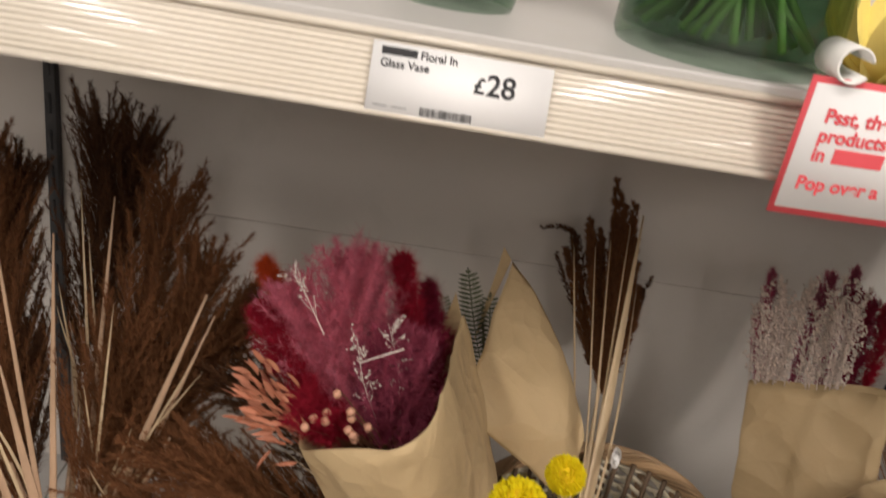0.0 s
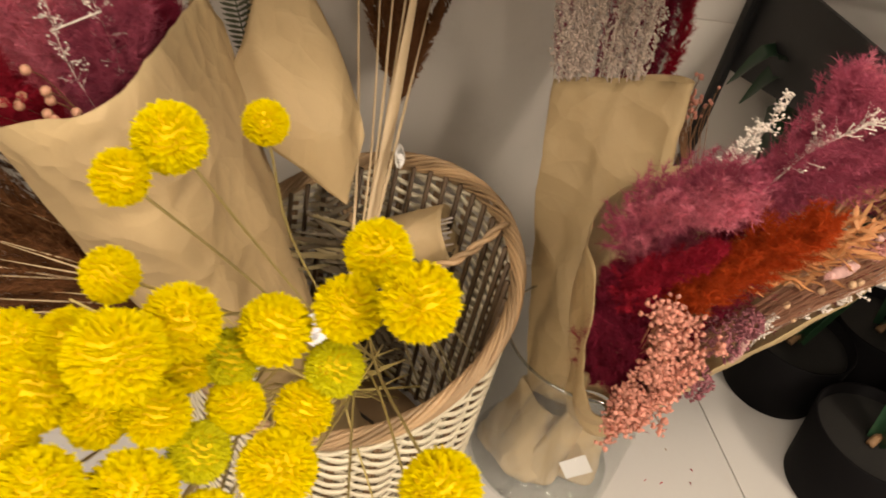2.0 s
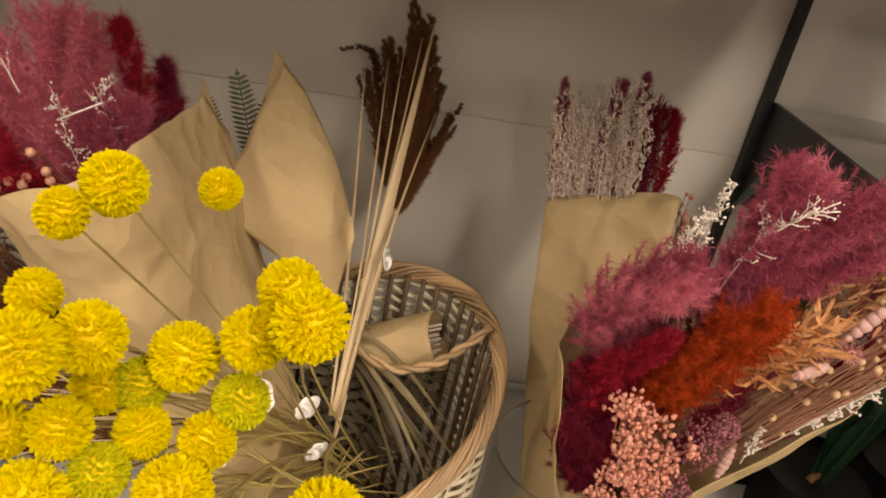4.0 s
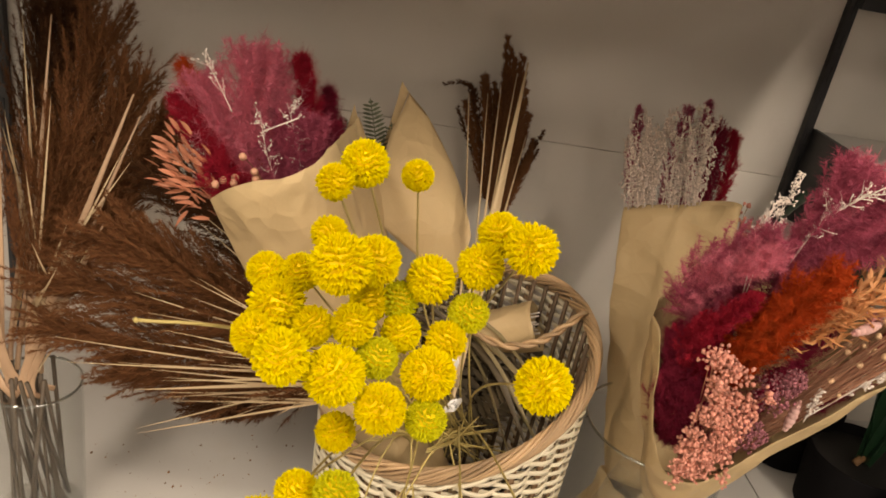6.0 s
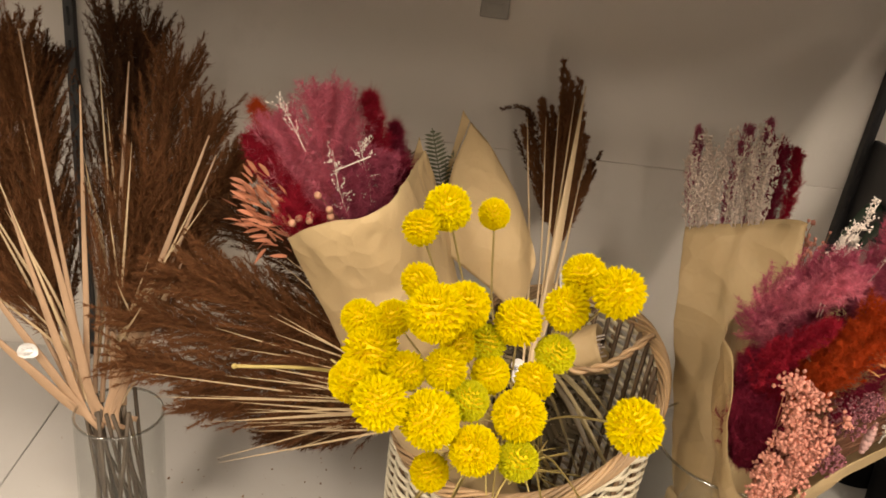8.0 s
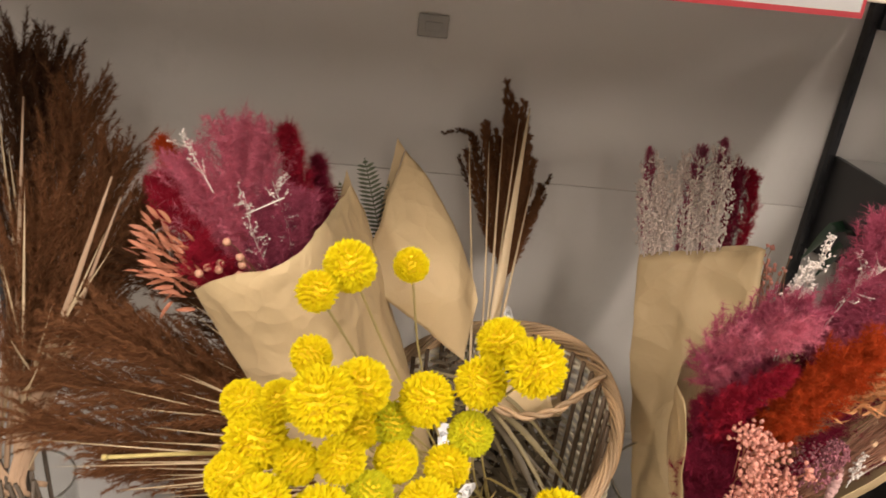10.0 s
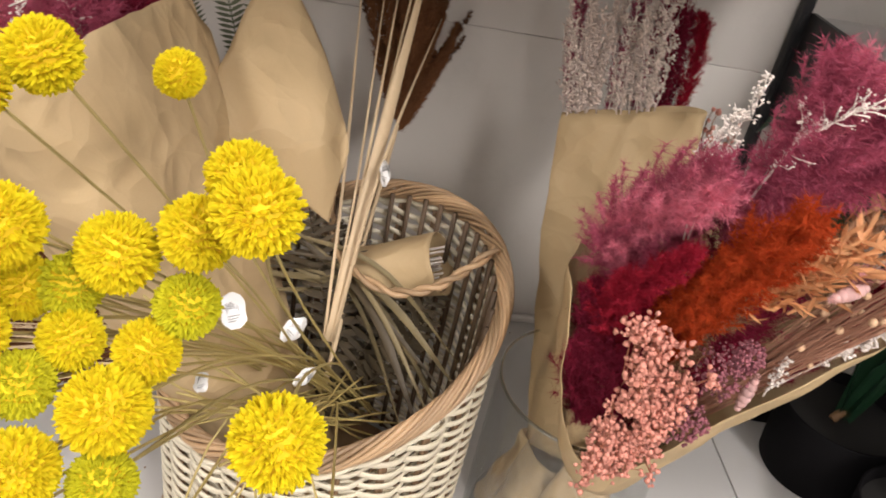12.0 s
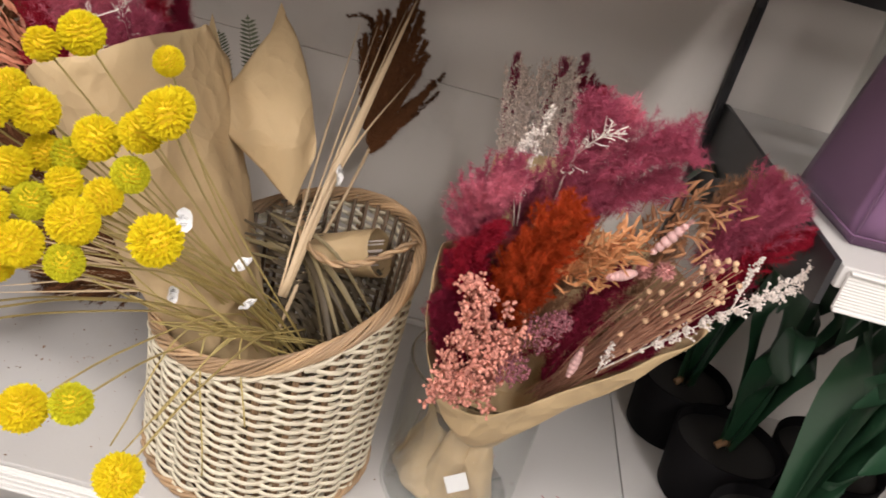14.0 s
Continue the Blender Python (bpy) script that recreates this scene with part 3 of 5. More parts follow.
for k in range(int(0.36 / PITCH)):
    z = 0.012 + k * PITCH
    flip = math.pi if k % 2 else 0
    drift = RNG.uniform(0, 6.28)
    for run in ring_runs(z, 0.016):
        s = np.array(run)
        a = 2 * np.pi * s / (N_STAKE * SUB)
        wave = np.sin(np.pi * s / SUB + flip)
        wave = np.sign(wave) * np.abs(wave) ** 0.8
        uneven = 0.0007 * np.sin(a * 5 + drift) + 0.0005 * np.sin(a * 17 + drift * 2) + 0.00025 * RNG.normal(size=len(s))
        r = basket_radius(z) + 0.0056 * wave
        zz = z + uneven + 0.0022 * np.sin(np.pi * s / SUB + flip + np.pi / 2)
        p = np.stack([r * np.cos(a), r * np.sin(a), zz], 1)
        rad = unit(np.stack([p[:, 0], p[:, 1], np.zeros(len(p))], 1))
        up = np.array((0, 0, 1.0))
        thick = 1 + 0.10 * np.sin(a * 7 + drift * 3)
        sec = [(0.0017, 0.0), (0.0014, 0.0023), (0.0, 0.0031), (-0.0014, 0.0023), (-0.0017, 0.0), (-0.0014, -0.0023), (0.0, -0.0031), (0.0014, -0.0023)]
        v = np.stack([p + rad * a_ + up * (b_ * thick)[:, None] for a_, b_ in sec], 1).reshape(-1, 3)
        g = Geo()
        g.add(v, [(i * 8 + j, i * 8 + (j + 1) % 8, (i + 1) * 8 + (j + 1) % 8, (i + 1) * 8 + j) for i in range(len(p) - 1) for j in range(8)])
        part("weaver", g, WICKER, basket)
for k in range(N_STAKE):
    a = 2 * math.pi * (k + 0.5) / N_STAKE
    h = rim_height(a)
    for d in (-0.013, 0.013):
        g = Geo()
        tube(g, [(basket_radius(z) * math.cos(a + d), basket_radius(z) * math.sin(a + d), z) for z in np.linspace(0.002, h, 5)], 0.0024, 6)
        part("stake", g, WICKER_STAKE, basket)
# added inner ring of dark stakes, imitating shade inside and in weave gaps
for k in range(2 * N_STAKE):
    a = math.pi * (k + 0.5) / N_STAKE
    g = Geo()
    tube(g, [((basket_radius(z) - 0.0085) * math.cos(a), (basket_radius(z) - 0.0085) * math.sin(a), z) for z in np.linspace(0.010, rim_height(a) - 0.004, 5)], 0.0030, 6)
    part("inner_stake", g, SHADE_STAKE, basket)
for k in range(10):
    g = Geo()
    pts = []
    for s in range(289):
        a = 2 * math.pi * s / 288
        tw = 7 * a + k * 2 * math.pi / 10 + 0.15 * math.sin(5 * a + k)
        r = basket_radius(rim_height(a)) + 0.001 + 0.0062 * math.cos(tw)
        pts.append((r * math.cos(a), r * math.sin(a), rim_height(a) - 0.002 + 0.0092 * math.sin(tw)))
    tube(g, pts, 0.0021 + 0.0003 * (k % 3), 6, cap=False)
    part("rim_strand", g, WICKER_RIM, basket)
for k in range(2):
    g = Geo()
    pts = []
    for s in range(241):
        a = 2 * math.pi * s / 240
        tw = 13 * a + k * math.pi
        r = basket_radius(0.3) + 0.0015 + 0.0035 * math.cos(tw)
        pts.append((r * math.cos(a), r * math.sin(a), rim_height(a) - 0.0150 + 0.0025 * math.sin(tw)))
    tube(g, pts, 0.0026, 6, cap=False)
    part("rim_wale", g, WICKER, basket)
for k in range(4):
    g = Geo()
    pts = []
    for s in range(161):
        a = 2 * math.pi * s / 160
        tw = 12 * a + k * 2 * math.pi / 4
        r = basket_radius(0.006) + 0.003 + 0.0045 * math.cos(tw)
        pts.append((r * math.cos(a), r * math.sin(a), 0.0085 + 0.005 * math.sin(tw)))
    tube(g, pts, 0.0033, 6, cap=False)
    part("foot_strand", g, WICKER_RIM, basket)
g = Geo()
lathe(g, [(0.0005, 0.004), (0.14, 0.004), (0.14, 0.008), (0.0005, 0.008)], 40)
part("bottom", g, WICKER_RIM, basket)
# braided inner handle on the high side
for k in range(2):
    g = Geo()
    line = bez([(0.152, 0.028, 0.362), (0.118, 0.006, 0.342), (0.085, -0.006, 0.326), (0.045, 0.004, 0.314), (0.000, 0.050, 0.318), (-0.020, 0.135, 0.340)], 60)
    t, u, w = frames_along(line)
    tw = np.linspace(0, 9 * np.pi, 60) + k * np.pi
    tube(g, line + 0.0028 * (np.cos(tw)[:, None] * u + np.sin(tw)[:, None] * w), 0.0030, 7)
    part("handle_strand", g, WICKER_RIM, basket)

# ---------------------------------------------------------------- yellow billy buttons
# each: place, diameter in mm, lime
FIRST_HEADS = [
    (0.148, -0.596, 0.590, 29, 0), (0.102, -0.666, 0.619, 38, 0), (0.082, -0.690, 0.610, 29, 0), (0.218, -0.770, 0.613, 37, 0),
    (0.205, -0.722, 0.600, 34, 0), (0.191, -0.746, 0.584, 34, 0), (0.158, -0.748, 0.570, 36, 0), (0.188, -0.753, 0.550, 30, 1),
    (0.084, -0.736, 0.589, 27, 0), (0.095, -0.790, 0.594, 41, 0), (0.117, -0.760, 0.585, 36, 0), (0.045, -0.751, 0.562, 28, 0),
]
SECOND_HEADS = [
    (0.068, -0.752, 0.565, 28, 0), (0.055, -0.764, 0.544, 41, 0), (0.081, -0.776, 0.538, 29, 0), (0.108, -0.778, 0.544, 31, 0),
    (0.138, -0.749, 0.551, 29, 1), (0.142, -0.764, 0.534, 29, 0), (0.174, -0.766, 0.533, 30, 0), (0.127, -0.783, 0.523, 30, 1),
    (0.044, -0.784, 0.531, 32, 0), (0.065, -0.810, 0.533, 38, 0), (0.100, -0.803, 0.519, 42, 0), (0.163, -0.789, 0.519, 39, 0),
]
THIRD_HEADS = [
    (0.133, -0.809, 0.501, 36, 0), (0.165, -0.804, 0.492, 30, 1), (0.106, -0.795, 0.467, 29, 0), (0.236, -0.814, 0.537, 39, 0),
    (0.062, -0.834, 0.413, 40, 0), (0.085, -0.827, 0.440, 30, 0), (0.111, -0.841, 0.454, 31, 1), (0.118, -0.750, 0.548, 30, 0),
    (0.150, -0.834, 0.370, 39, 0), (0.198, -0.852, 0.405, 32, 1), (0.266, -0.920, 0.420, 33, 0),
]


def ball_mesh(name, material, seed):
    """A head of small blunt florets that stand in wavy comb-like rows, of unit diameter."""
    rng = np.random.default_rng(seed)
    g = Geo()
    rows = 11
    ring = [(1, 0), (-0.5, 0.87), (-0.5, -0.87)]
    w3, w5 = rng.uniform(0, 6.28, 2)
    for i in range(rows):
        th0 = math.pi * (i + 0.5) / rows
        phase = rng.uniform(0, 6.28)
        for side in (-1, 0, 1):
            n_row = max(4, int(62 * math.sin(th0)))
            for k in range(n_row):
                ph = 2 * math.pi * (k + 0.5 * (side != 0) + rng.uniform(-0.3, 0.3)) / n_row
                wobble = 0.10 * math.sin(3 * ph + w3) + 0.07 * math.sin(5 * ph + w5 + 0.4 * i) + 0.03 * math.sin(11 * ph + phase)
                th = th0 + wobble * math.sin(th0) + side * 0.070 + rng.normal() * 0.018
                n = np.array((math.sin(th) * math.cos(ph), math.sin(th) * math.sin(ph), math.cos(th)))
                down = np.array((math.cos(th) * math.cos(ph), math.cos(th) * math.sin(ph), -math.sin(th)))
                s = unit(np.cross(n, rng.normal(size=3)))
                c = np.cross(n, s)
                lean = unit(n - down * side * 0.25 + rng.normal(size=3) * 0.16)
                top = 0.502 - 0.022 * abs(side) + rng.uniform(-0.032, 0.022)
                w = 0.0205 * rng.uniform(0.8, 1.25)
                b, m, t = n * 0.38, n * 0.38 + lean * (top - 0.38) * 0.74, n * 0.38 + lean * (top - 0.38) * 1.06
                v = [b + (s * x + c * y) * w * 0.8 for x, y in ring] + [m + (s * x + c * y) * w * 1.15 for x, y in ring] + [t + (s * x + c * y) * w * 0.45 for x, y in ring]
                g.add(v, [(0, 1, 4, 3), (1, 2, 5, 4), (2, 0, 3, 5), (3, 4, 7, 6), (4, 5, 8, 7), (5, 3, 6, 8), (6, 7, 8)])
    return g.mesh(name, material, smooth=False)


BALLS = [ball_mesh("flower_head", YELLOW, s) for s in (3, 5, 8)]
LIMES = [ball_mesh("flower_head", LIME, s) for s in (11, 14)]
core_geo = Geo()
blob(core_geo, np.zeros(3), 0.390, 8, 12)
CORE = core_geo.mesh("core", YELLOW_CORE)
for k, (x, y, z, d, lime) in enumerate(FIRST_HEADS + SECOND_HEADS + THIRD_HEADS):
    lb = "greenish-yellow dried billy button on a thin stem in the basket" if lime else "bright yellow dried billy button on a thin stem in the basket"
    bb = thing("billy_button", lb, "dried flower", (x, y, z), group="yellow billy buttons in the basket")
    head = new("flower_head", (LIMES if lime else BALLS)[k % (2 if lime else 3)])
    head.parent = bb
    head.rotation_euler = (RNG.uniform(-0.45, 0.45), RNG.uniform(-0.9, 0.9), RNG.uniform(0, 6.28))
    head.scale = (d / 1000,) * 3
    core = new("core", CORE)
    core.parent = head
    # stem arcs from the head over the low rim into the basket
    end = np.array((BX + 0.02 + RNG.uniform(-0.045, 0.045), BY + 0.015 + RNG.uniform(-0.04, 0.04), 0.13 + RNG.uniform(-0.03, 0.03)))
    p0 = np.array((x, y, z))
    low_head = z < 0.47
    rim = np.array((BX - 0.055 + 0.04 * (x - 0.12) / 0.1 + RNG.uniform(-0.022, 0.022), BY - 0.115 + RNG.uniform(-0.01, 0.02), 0.262 + RNG.uniform(0.0, 0.035)))
    if low_head:
        rim[2] = 0.268
        way = bez([p0, p0 * 0.62 + rim * 0.38 + np.array((0, 0, 0.015)), rim, end], 14)
    else:
        way = bez([p0, p0 * 0.5 + rim * 0.5 + np.array((0, 0.03, 0.0)), rim * 0.55 + end * 0.45 + np.array((0, 0, 0.035)), end], 14)
    g = Geo()
    tube(g, way - p0, np.linspace(0.0010, 0.0013, 14), 5)
    part("stem", g, STEM, bb)
g = Geo()
tube(g, bez([(-0.045, -0.74, 0.503), (0.03, -0.70, 0.48), (0.20, -0.50, 0.33), (0.27, -0.40, 0.15)], 16), 0.0014, 6)
blob(g, np.array((-0.045, -0.74, 0.503)), 0.0022)
st = thing("bare_stem", "bare dried flower stem that has lost its head", "dried stem")
part("stem", g, STEM, st)

# loose grassy stems that hang over the basket
for k in range(16):
    a = RNG.uniform(0, 1)
    st = thing("grass_stem", "thin dry olive grass stem lying in the basket", "dried stem", group="dry stems in the basket")
    e = (BX + RNG.uniform(0.02, 0.08), BY + RNG.uniform(-0.06, 0.03), 0.20 + RNG.uniform(-0.05, 0.02))
    if k < 11:
        tipp = (BX - 0.14 + RNG.uniform(-0.10, 0.10), BY - 0.22 + RNG.uniform(-0.08, 0.10), 0.36 + RNG.uniform(-0.08, 0.08))
    else:
        tipp = (BX - 0.10 + RNG.uniform(-0.05, 0.12), BY - 0.21 + RNG.uniform(-0.02, 0.02), 0.15 + RNG.uniform(-0.06, 0.05))
    over = (BX - 0.055 + RNG.uniform(-0.03, 0.05), BY - 0.125, 0.262)
    g = Geo()
    tube(g, bez([e, over, tipp], 12), 0.0011, 5)
    part("stem", g, STEM, st)


def swing_tag(at, rx, rz, w=0.011, h=0.026, group="white tags"):
    """A curled paper tag, pointed at one end, with printed bars."""
    tg = thing("swing_tag", "small curled white paper tag with a printed barcode", "tag", at, group=group)
    g = Geo()

    def curl(x, z):
        return -0.10 * h * (2 * z / h) ** 2 - 0.18 * w * (2 * x / w) ** 2 + 0.06 * h * math.sin(9 * z / h + 5 * x / w)

    nu, nv = 9, 12
    v = []
    for side in (-0.0003, 0.0003):
        for i in range(nu):
            for j in range(nv):
                q = j / (nv - 1)
                half = 0.5 * w * min(1.0, 0.35 + 3.0 * q) * math.sqrt(max(0.02, 1 - max(0.0, (q - 0.55) / 0.45) ** 2))
                x, z = half * (2 * i / (nu - 1) - 1), h * (q - 0.5)
                v.append((x, curl(x, z) + side, z))
    f = []
    for k in range(2):
        for i in range(nu - 1):
            for j in range(nv - 1):
                a = k * nu * nv + i * nv + j
                f.append((a, a + nv, a + nv + 1, a + 1) if k else (a, a + 1, a + nv + 1, a + nv))
    g.add(v, f)
    part("card", g, CARD, tg)
    g = Geo()
    for k in range(9):
        x, z0, z1 = -w * 0.28 + k * w * 0.065, -h * 0.05, h * 0.22
        y = curl(x, 0.08 * h) - 0.0007
        block(g, (x, y - 0.0001, z0), (x + 0.00035, y + 0.0002, z1))
    for k in range(3):
        z = -h * (0.15 + 0.07 * k)
        y = curl(0.0, z) - 0.0006
        block(g, (-w * 0.25, y - 0.0001, z), (w * (0.25 - 0.08 * k), y + 0.0002, z + 0.0005))
    part("barcode", g, GREY_INK, tg, smooth=False)
    tg.rotation_euler = (math.radians(rx), 0, math.radians(rz))
    return tg


swing_tag((0.284, -0.340, 0.412), 8, -25, 0.010, 0.034)
swing_tag((0.188, -0.630, 0.452), -30, 30, 0.016, 0.024)
swing_tag((0.222, -0.520, 0.350), -60, -50, 0.018, 0.026)
swing_tag((0.150, -0.535, 0.300), 10, 30, 0.012, 0.030)
swing_tag((0.235, -0.520, 0.300), -60, -60, 0.013, 0.024)

# ---------------------------------------------------------------- wrapped bouquet in the basket
def rim_loop(points, n):
    p = np.asarray(points, float)
    q = np.vstack([p[-1:], p, p[:2]])
    full = bez(q, (len(q) - 1) * 12 + 1)[12:-12]
    idx = np.linspace(0, len(full) - 1, n)
    return np.array([full[int(i)] * (1 - i % 1) + full[min(int(i) + 1, len(full) - 1)] * (i % 1) for i in idx])


def cone_wrap(rim_pts, foot, foot_r, nu=96, nv=30, crumple=0.003, seed=1.0, belly=0.06, neck=None):
    """Paper rolled into a cone: its rim is a smooth loop, its foot a small ring."""
    rim = rim_loop(rim_pts, nu + 1)[:nu]
    axis = unit(rim.mean(0) - np.array(foot))
    u = unit(np.cross(axis, (0, 0, 1.0)) if abs(axis[2]) < 0.95 else np.cross(axis, (1.0, 0, 0)))
    w = np.cross(axis, u)
    mid = rim.mean(0)
    ang = np.array([math.atan2(np.dot(r - mid, w), np.dot(r - mid, u)) for r in rim])
    foots = np.array(foot) + foot_r * (np.cos(ang)[:, None] * u + np.sin(ang)[:, None] * w)
    g = Geo()

    def fn(uu, vv):
        i = int(round(uu * nu)) % nu
        p = rim[i] * (1 - vv) + foots[i] * vv
        c = mid * (1 - vv) + np.array(foot) * vv
        k = 1 + belly * math.sin(math.pi * vv) + 0.05 * math.sin(ang[i] * 5 + seed) * vv
        return c + (p - c) * k

    return sheet(g, fn, nu, nv, crumple, seed, closed=True)


b1 = thing("wrapped_bouquet", "kraft paper bouquet of pink and crimson dried flowers in the basket", "bouquet", (0.24, -0.40, 0.01))
K1 = [(-0.031, -0.517, 0.515), (0.003, -0.538, 0.536), (0.035, -0.542, 0.553), (0.057, -0.510, 0.562), (0.072, -0.440, 0.562), (0.084, -0.360, 0.557), (0.089, -0.334, 0.558), (0.098, -0.318, 0.530), (0.100, -0.285, 0.500), (0.040, -0.280, 0.490), (-0.030, -0.360, 0.485), (-0.050, -0.470, 0.490)]
paper("paper_wrap", cone_wrap(K1, (0.255, -0.425, 0.03), 0.045, crumple=0.0036, seed=2.0, belly=0.03), b1)
g = Geo()


def flap(u, v):
    """A kite of paper: tip above, a long rounded edge on one side, a straight fold on the other."""
    top, right, low, left = np.array((0.147, -0.205, 0.562)), np.array((0.246, -0.335, 0.425)), np.array((0.236, -0.365, 0.360)), np.array((0.106, -0.350, 0.452))
    p = (top * (1 - u) + right * u) * (1 - v) + (left * (1 - u) + low * u) * v
    belly = np.array((0.014, -0.024, 0.010)) * math.sin(math.pi * u) * math.sin(math.pi * v)
    return p + belly + np.array((0.011, 0.002, 0.009)) * math.sin(math.pi * u) * (1 - v) ** 1.5


sheet(g, flap, 37, 37, 0.0030, 5.0)
paper("paper_flap", g, b1)
g = Geo()
sheet(g, lambda u, v: np.array((0.147, -0.203, 0.561)) * (1 - u) + u * (np.array((0.137, -0.195, 0.572)) * (1 - v) + np.array((0.118, -0.230, 0.470)) * v) + np.array((0.0, 0.0, -0.10)) * u * v * 0.2, 14, 14, 0.0012, 8.0)
paper("paper_fold", g, b1)
g = Geo()
sheet(g, lambda u, v: np.array((0.080, -0.300, 0.561)) * (1 - v) + v * (np.array((0.070, -0.300, 0.50)) * (1 - u) + np.array((0.105, -0.300, 0.50)) * u), 10, 12, 0.0012, 9.0)
paper("paper_fold", g, b1)
def basket_plume(axis, reach, m, nm, br, hr):
    """A plume of the bouquet in the basket."""
    g = Geo()
    plume(g, axis, reach * 1.2, br, int(hr * 1.9), hair=0.014, width=0.0005, lean=0.48, droop=0.0, fuzz=1.3, curl=0.6)
    part(nm, g, m, b1)


basket_plume([(0.030, -0.400, 0.460), (-0.020, -0.390, 0.536), (-0.033, -0.380, 0.616)], 0.050, PINK, "pampas_plume", 90, 110)
basket_plume([(0.010, -0.420, 0.460), (-0.043, -0.410, 0.528), (-0.078, -0.390, 0.578)], 0.045, PINK, "pampas_plume", 80, 100)
basket_plume([(0.040, -0.380, 0.468), (0.005, -0.370, 0.536), (-0.005, -0.360, 0.608)], 0.038, PINK, "pampas_plume", 70, 100)
basket_plume([(0.030, -0.430, 0.460), (0.015, -0.420, 0.502), (0.020, -0.400, 0.557)], 0.035, MAUVE, "pampas_plume", 60, 90)
basket_plume([(0.050, -0.420, 0.450), (0.046, -0.415, 0.505), (0.042, -0.405, 0.560)], 0.034, MAUVE, "pampas_plume", 60, 80)
basket_plume([(0.060, -0.390, 0.450), (0.062, -0.385, 0.500), (0.060, -0.375, 0.545)], 0.026, BURGUNDY, "crimson_plume", 60, 80)
basket_plume([(0.050, -0.360, 0.468), (0.040, -0.360, 0.536), (0.018, -0.360, 0.620)], 0.016, CRIMSON, "crimson_plume", 90, 80)
basket_plume([(0.060, -0.350, 0.468), (0.060, -0.340, 0.519), (0.050, -0.330, 0.578)], 0.016, BURGUNDY, "crimson_plume", 70, 80)
basket_plume([(0.000, -0.440, 0.468), (-0.063, -0.430, 0.528), (-0.103, -0.400, 0.566)], 0.022, CRIMSON, "crimson_plume", 60, 80)
basket_plume([(-0.020, -0.440, 0.468), (-0.033, -0.455, 0.494), (-0.048, -0.460, 0.519)], 0.025, CRIMSON, "crimson_plume", 50, 70)
basket_plume([(0.000, -0.400, 0.494), (-0.078, -0.380, 0.561), (-0.108, -0.360, 0.594)], 0.013, ORANGE, "rust_plume", 50, 45)
g = Geo()
for k in range(90):
    a = np.array((-0.02, -0.455, 0.475)) + RNG.normal(size=3) * 0.010
    s = RNG.random()
    c = np.array((-0.045, -0.466, 0.490)) * (1 - s) + np.array((-0.086, -0.455, 0.545)) * s + RNG.normal(size=3) * 0.010 - np.array((0.01, 0, 0.03)) * (k % 3) * 0.5
    w = unit(c - a + RNG.normal(size=3) * 0.012)
    leaf_blade(g, bez([c, c + w * 0.009, c + w * 0.019 + np.array((0, 0, -0.002))], 5), 0.0048, 0.2)
part("coral_leaves", g, CORAL_LEAF, b1, "coral dried oat leaves")
stalk = Geo()
for k in range(11):
    g = Geo()
    c = np.array((-0.020, -0.468, 0.515)) + RNG.normal(size=3) * np.array((0.016, 0.008, 0.013))
    blob(g, c, 0.0042, 5, 8)
    tube(stalk, bez([c, c + np.array((0.01, 0.02, -0.02)), (0.03, -0.42, 0.44)], 6), 0.0005, 4)
    part("berry", g, BERRY, b1)
part("berry_stalk", stalk, TWIG, b1)


def sprig(geo, p, n, spread, bead=0.0016, twig=0.0006, length=0.02):
    """A bleached twig with short side shoots ending in tiny buds."""
    q = bez(p, 16)
    tube(geo, q, np.linspace(twig * 1.6, twig * 0.6, 16), 4)
    for k in range(n):
        s = 0.25 + 0.75 * k / n
        c = q[min(int(s * 15), 15)]
        w = unit(unit(q[-1] - q[0]) + RNG.normal(size=3) * spread)
        e = c + w * length * RNG.uniform(0.4, 1.1)
        tube(geo, [c, (c + e) / 2 + RNG.normal(size=3) * 0.001, e], twig * 0.7, 4)
        for j in range(5):
            blob(geo, c + (e - c) * RNG.uniform(0.35, 1.05) + RNG.normal(size=3) * 0.0016, bead * RNG.uniform(0.6, 1.2), 3, 5)


g = Geo()
sprig(g, [(0.02, -0.43, 0.48), (0.00, -0.435, 0.53), (-0.012, -0.43, 0.575)], 16, 0.6, 0.0011, 0.0004)
sprig(g, [(0.04, -0.41, 0.48), (0.028, -0.415, 0.54), (0.014, -0.42, 0.585)], 18, 0.7, 0.0011, 0.0004)
sprig(g, [(-0.04, -0.43, 0.57), (-0.06, -0.42, 0.60), (-0.075, -0.41, 0.615)], 10, 0.4, 0.0010, 0.0004)
tube(g, [(-0.005, -0.45, 0.560), (0.03, -0.45, 0.580)], 0.0008, 5)
part("white_sprig", g, WHITE_SPRIG, b1, "bleached white twigs")


def fern(geo, p, leaves, length):
    q = bez(p, leaves + 1)
    tube(geo, q, 0.0007, 4)
    t = unit(np.gradient(q, axis=0))
    u = unit(np.cross(t, np.array((0.05, 1.0, 0.25))))
    w = np.cross(t, u)
    for i in range(leaves):
        k = length * math.sin(math.pi * (0.12 + 0.88 * (1 - i / leaves))) ** 0.7 if i < leaves - 1 else length * 0.2
        for sgn in (-1, 1):
            d = unit(u[i] * sgn + t[i] * 0.35)
            leaf_blade(geo, bez([q[i], q[i] + d * k * 0.5, q[i] + d * k], 4), length * 0.20, 0.1, w[i])


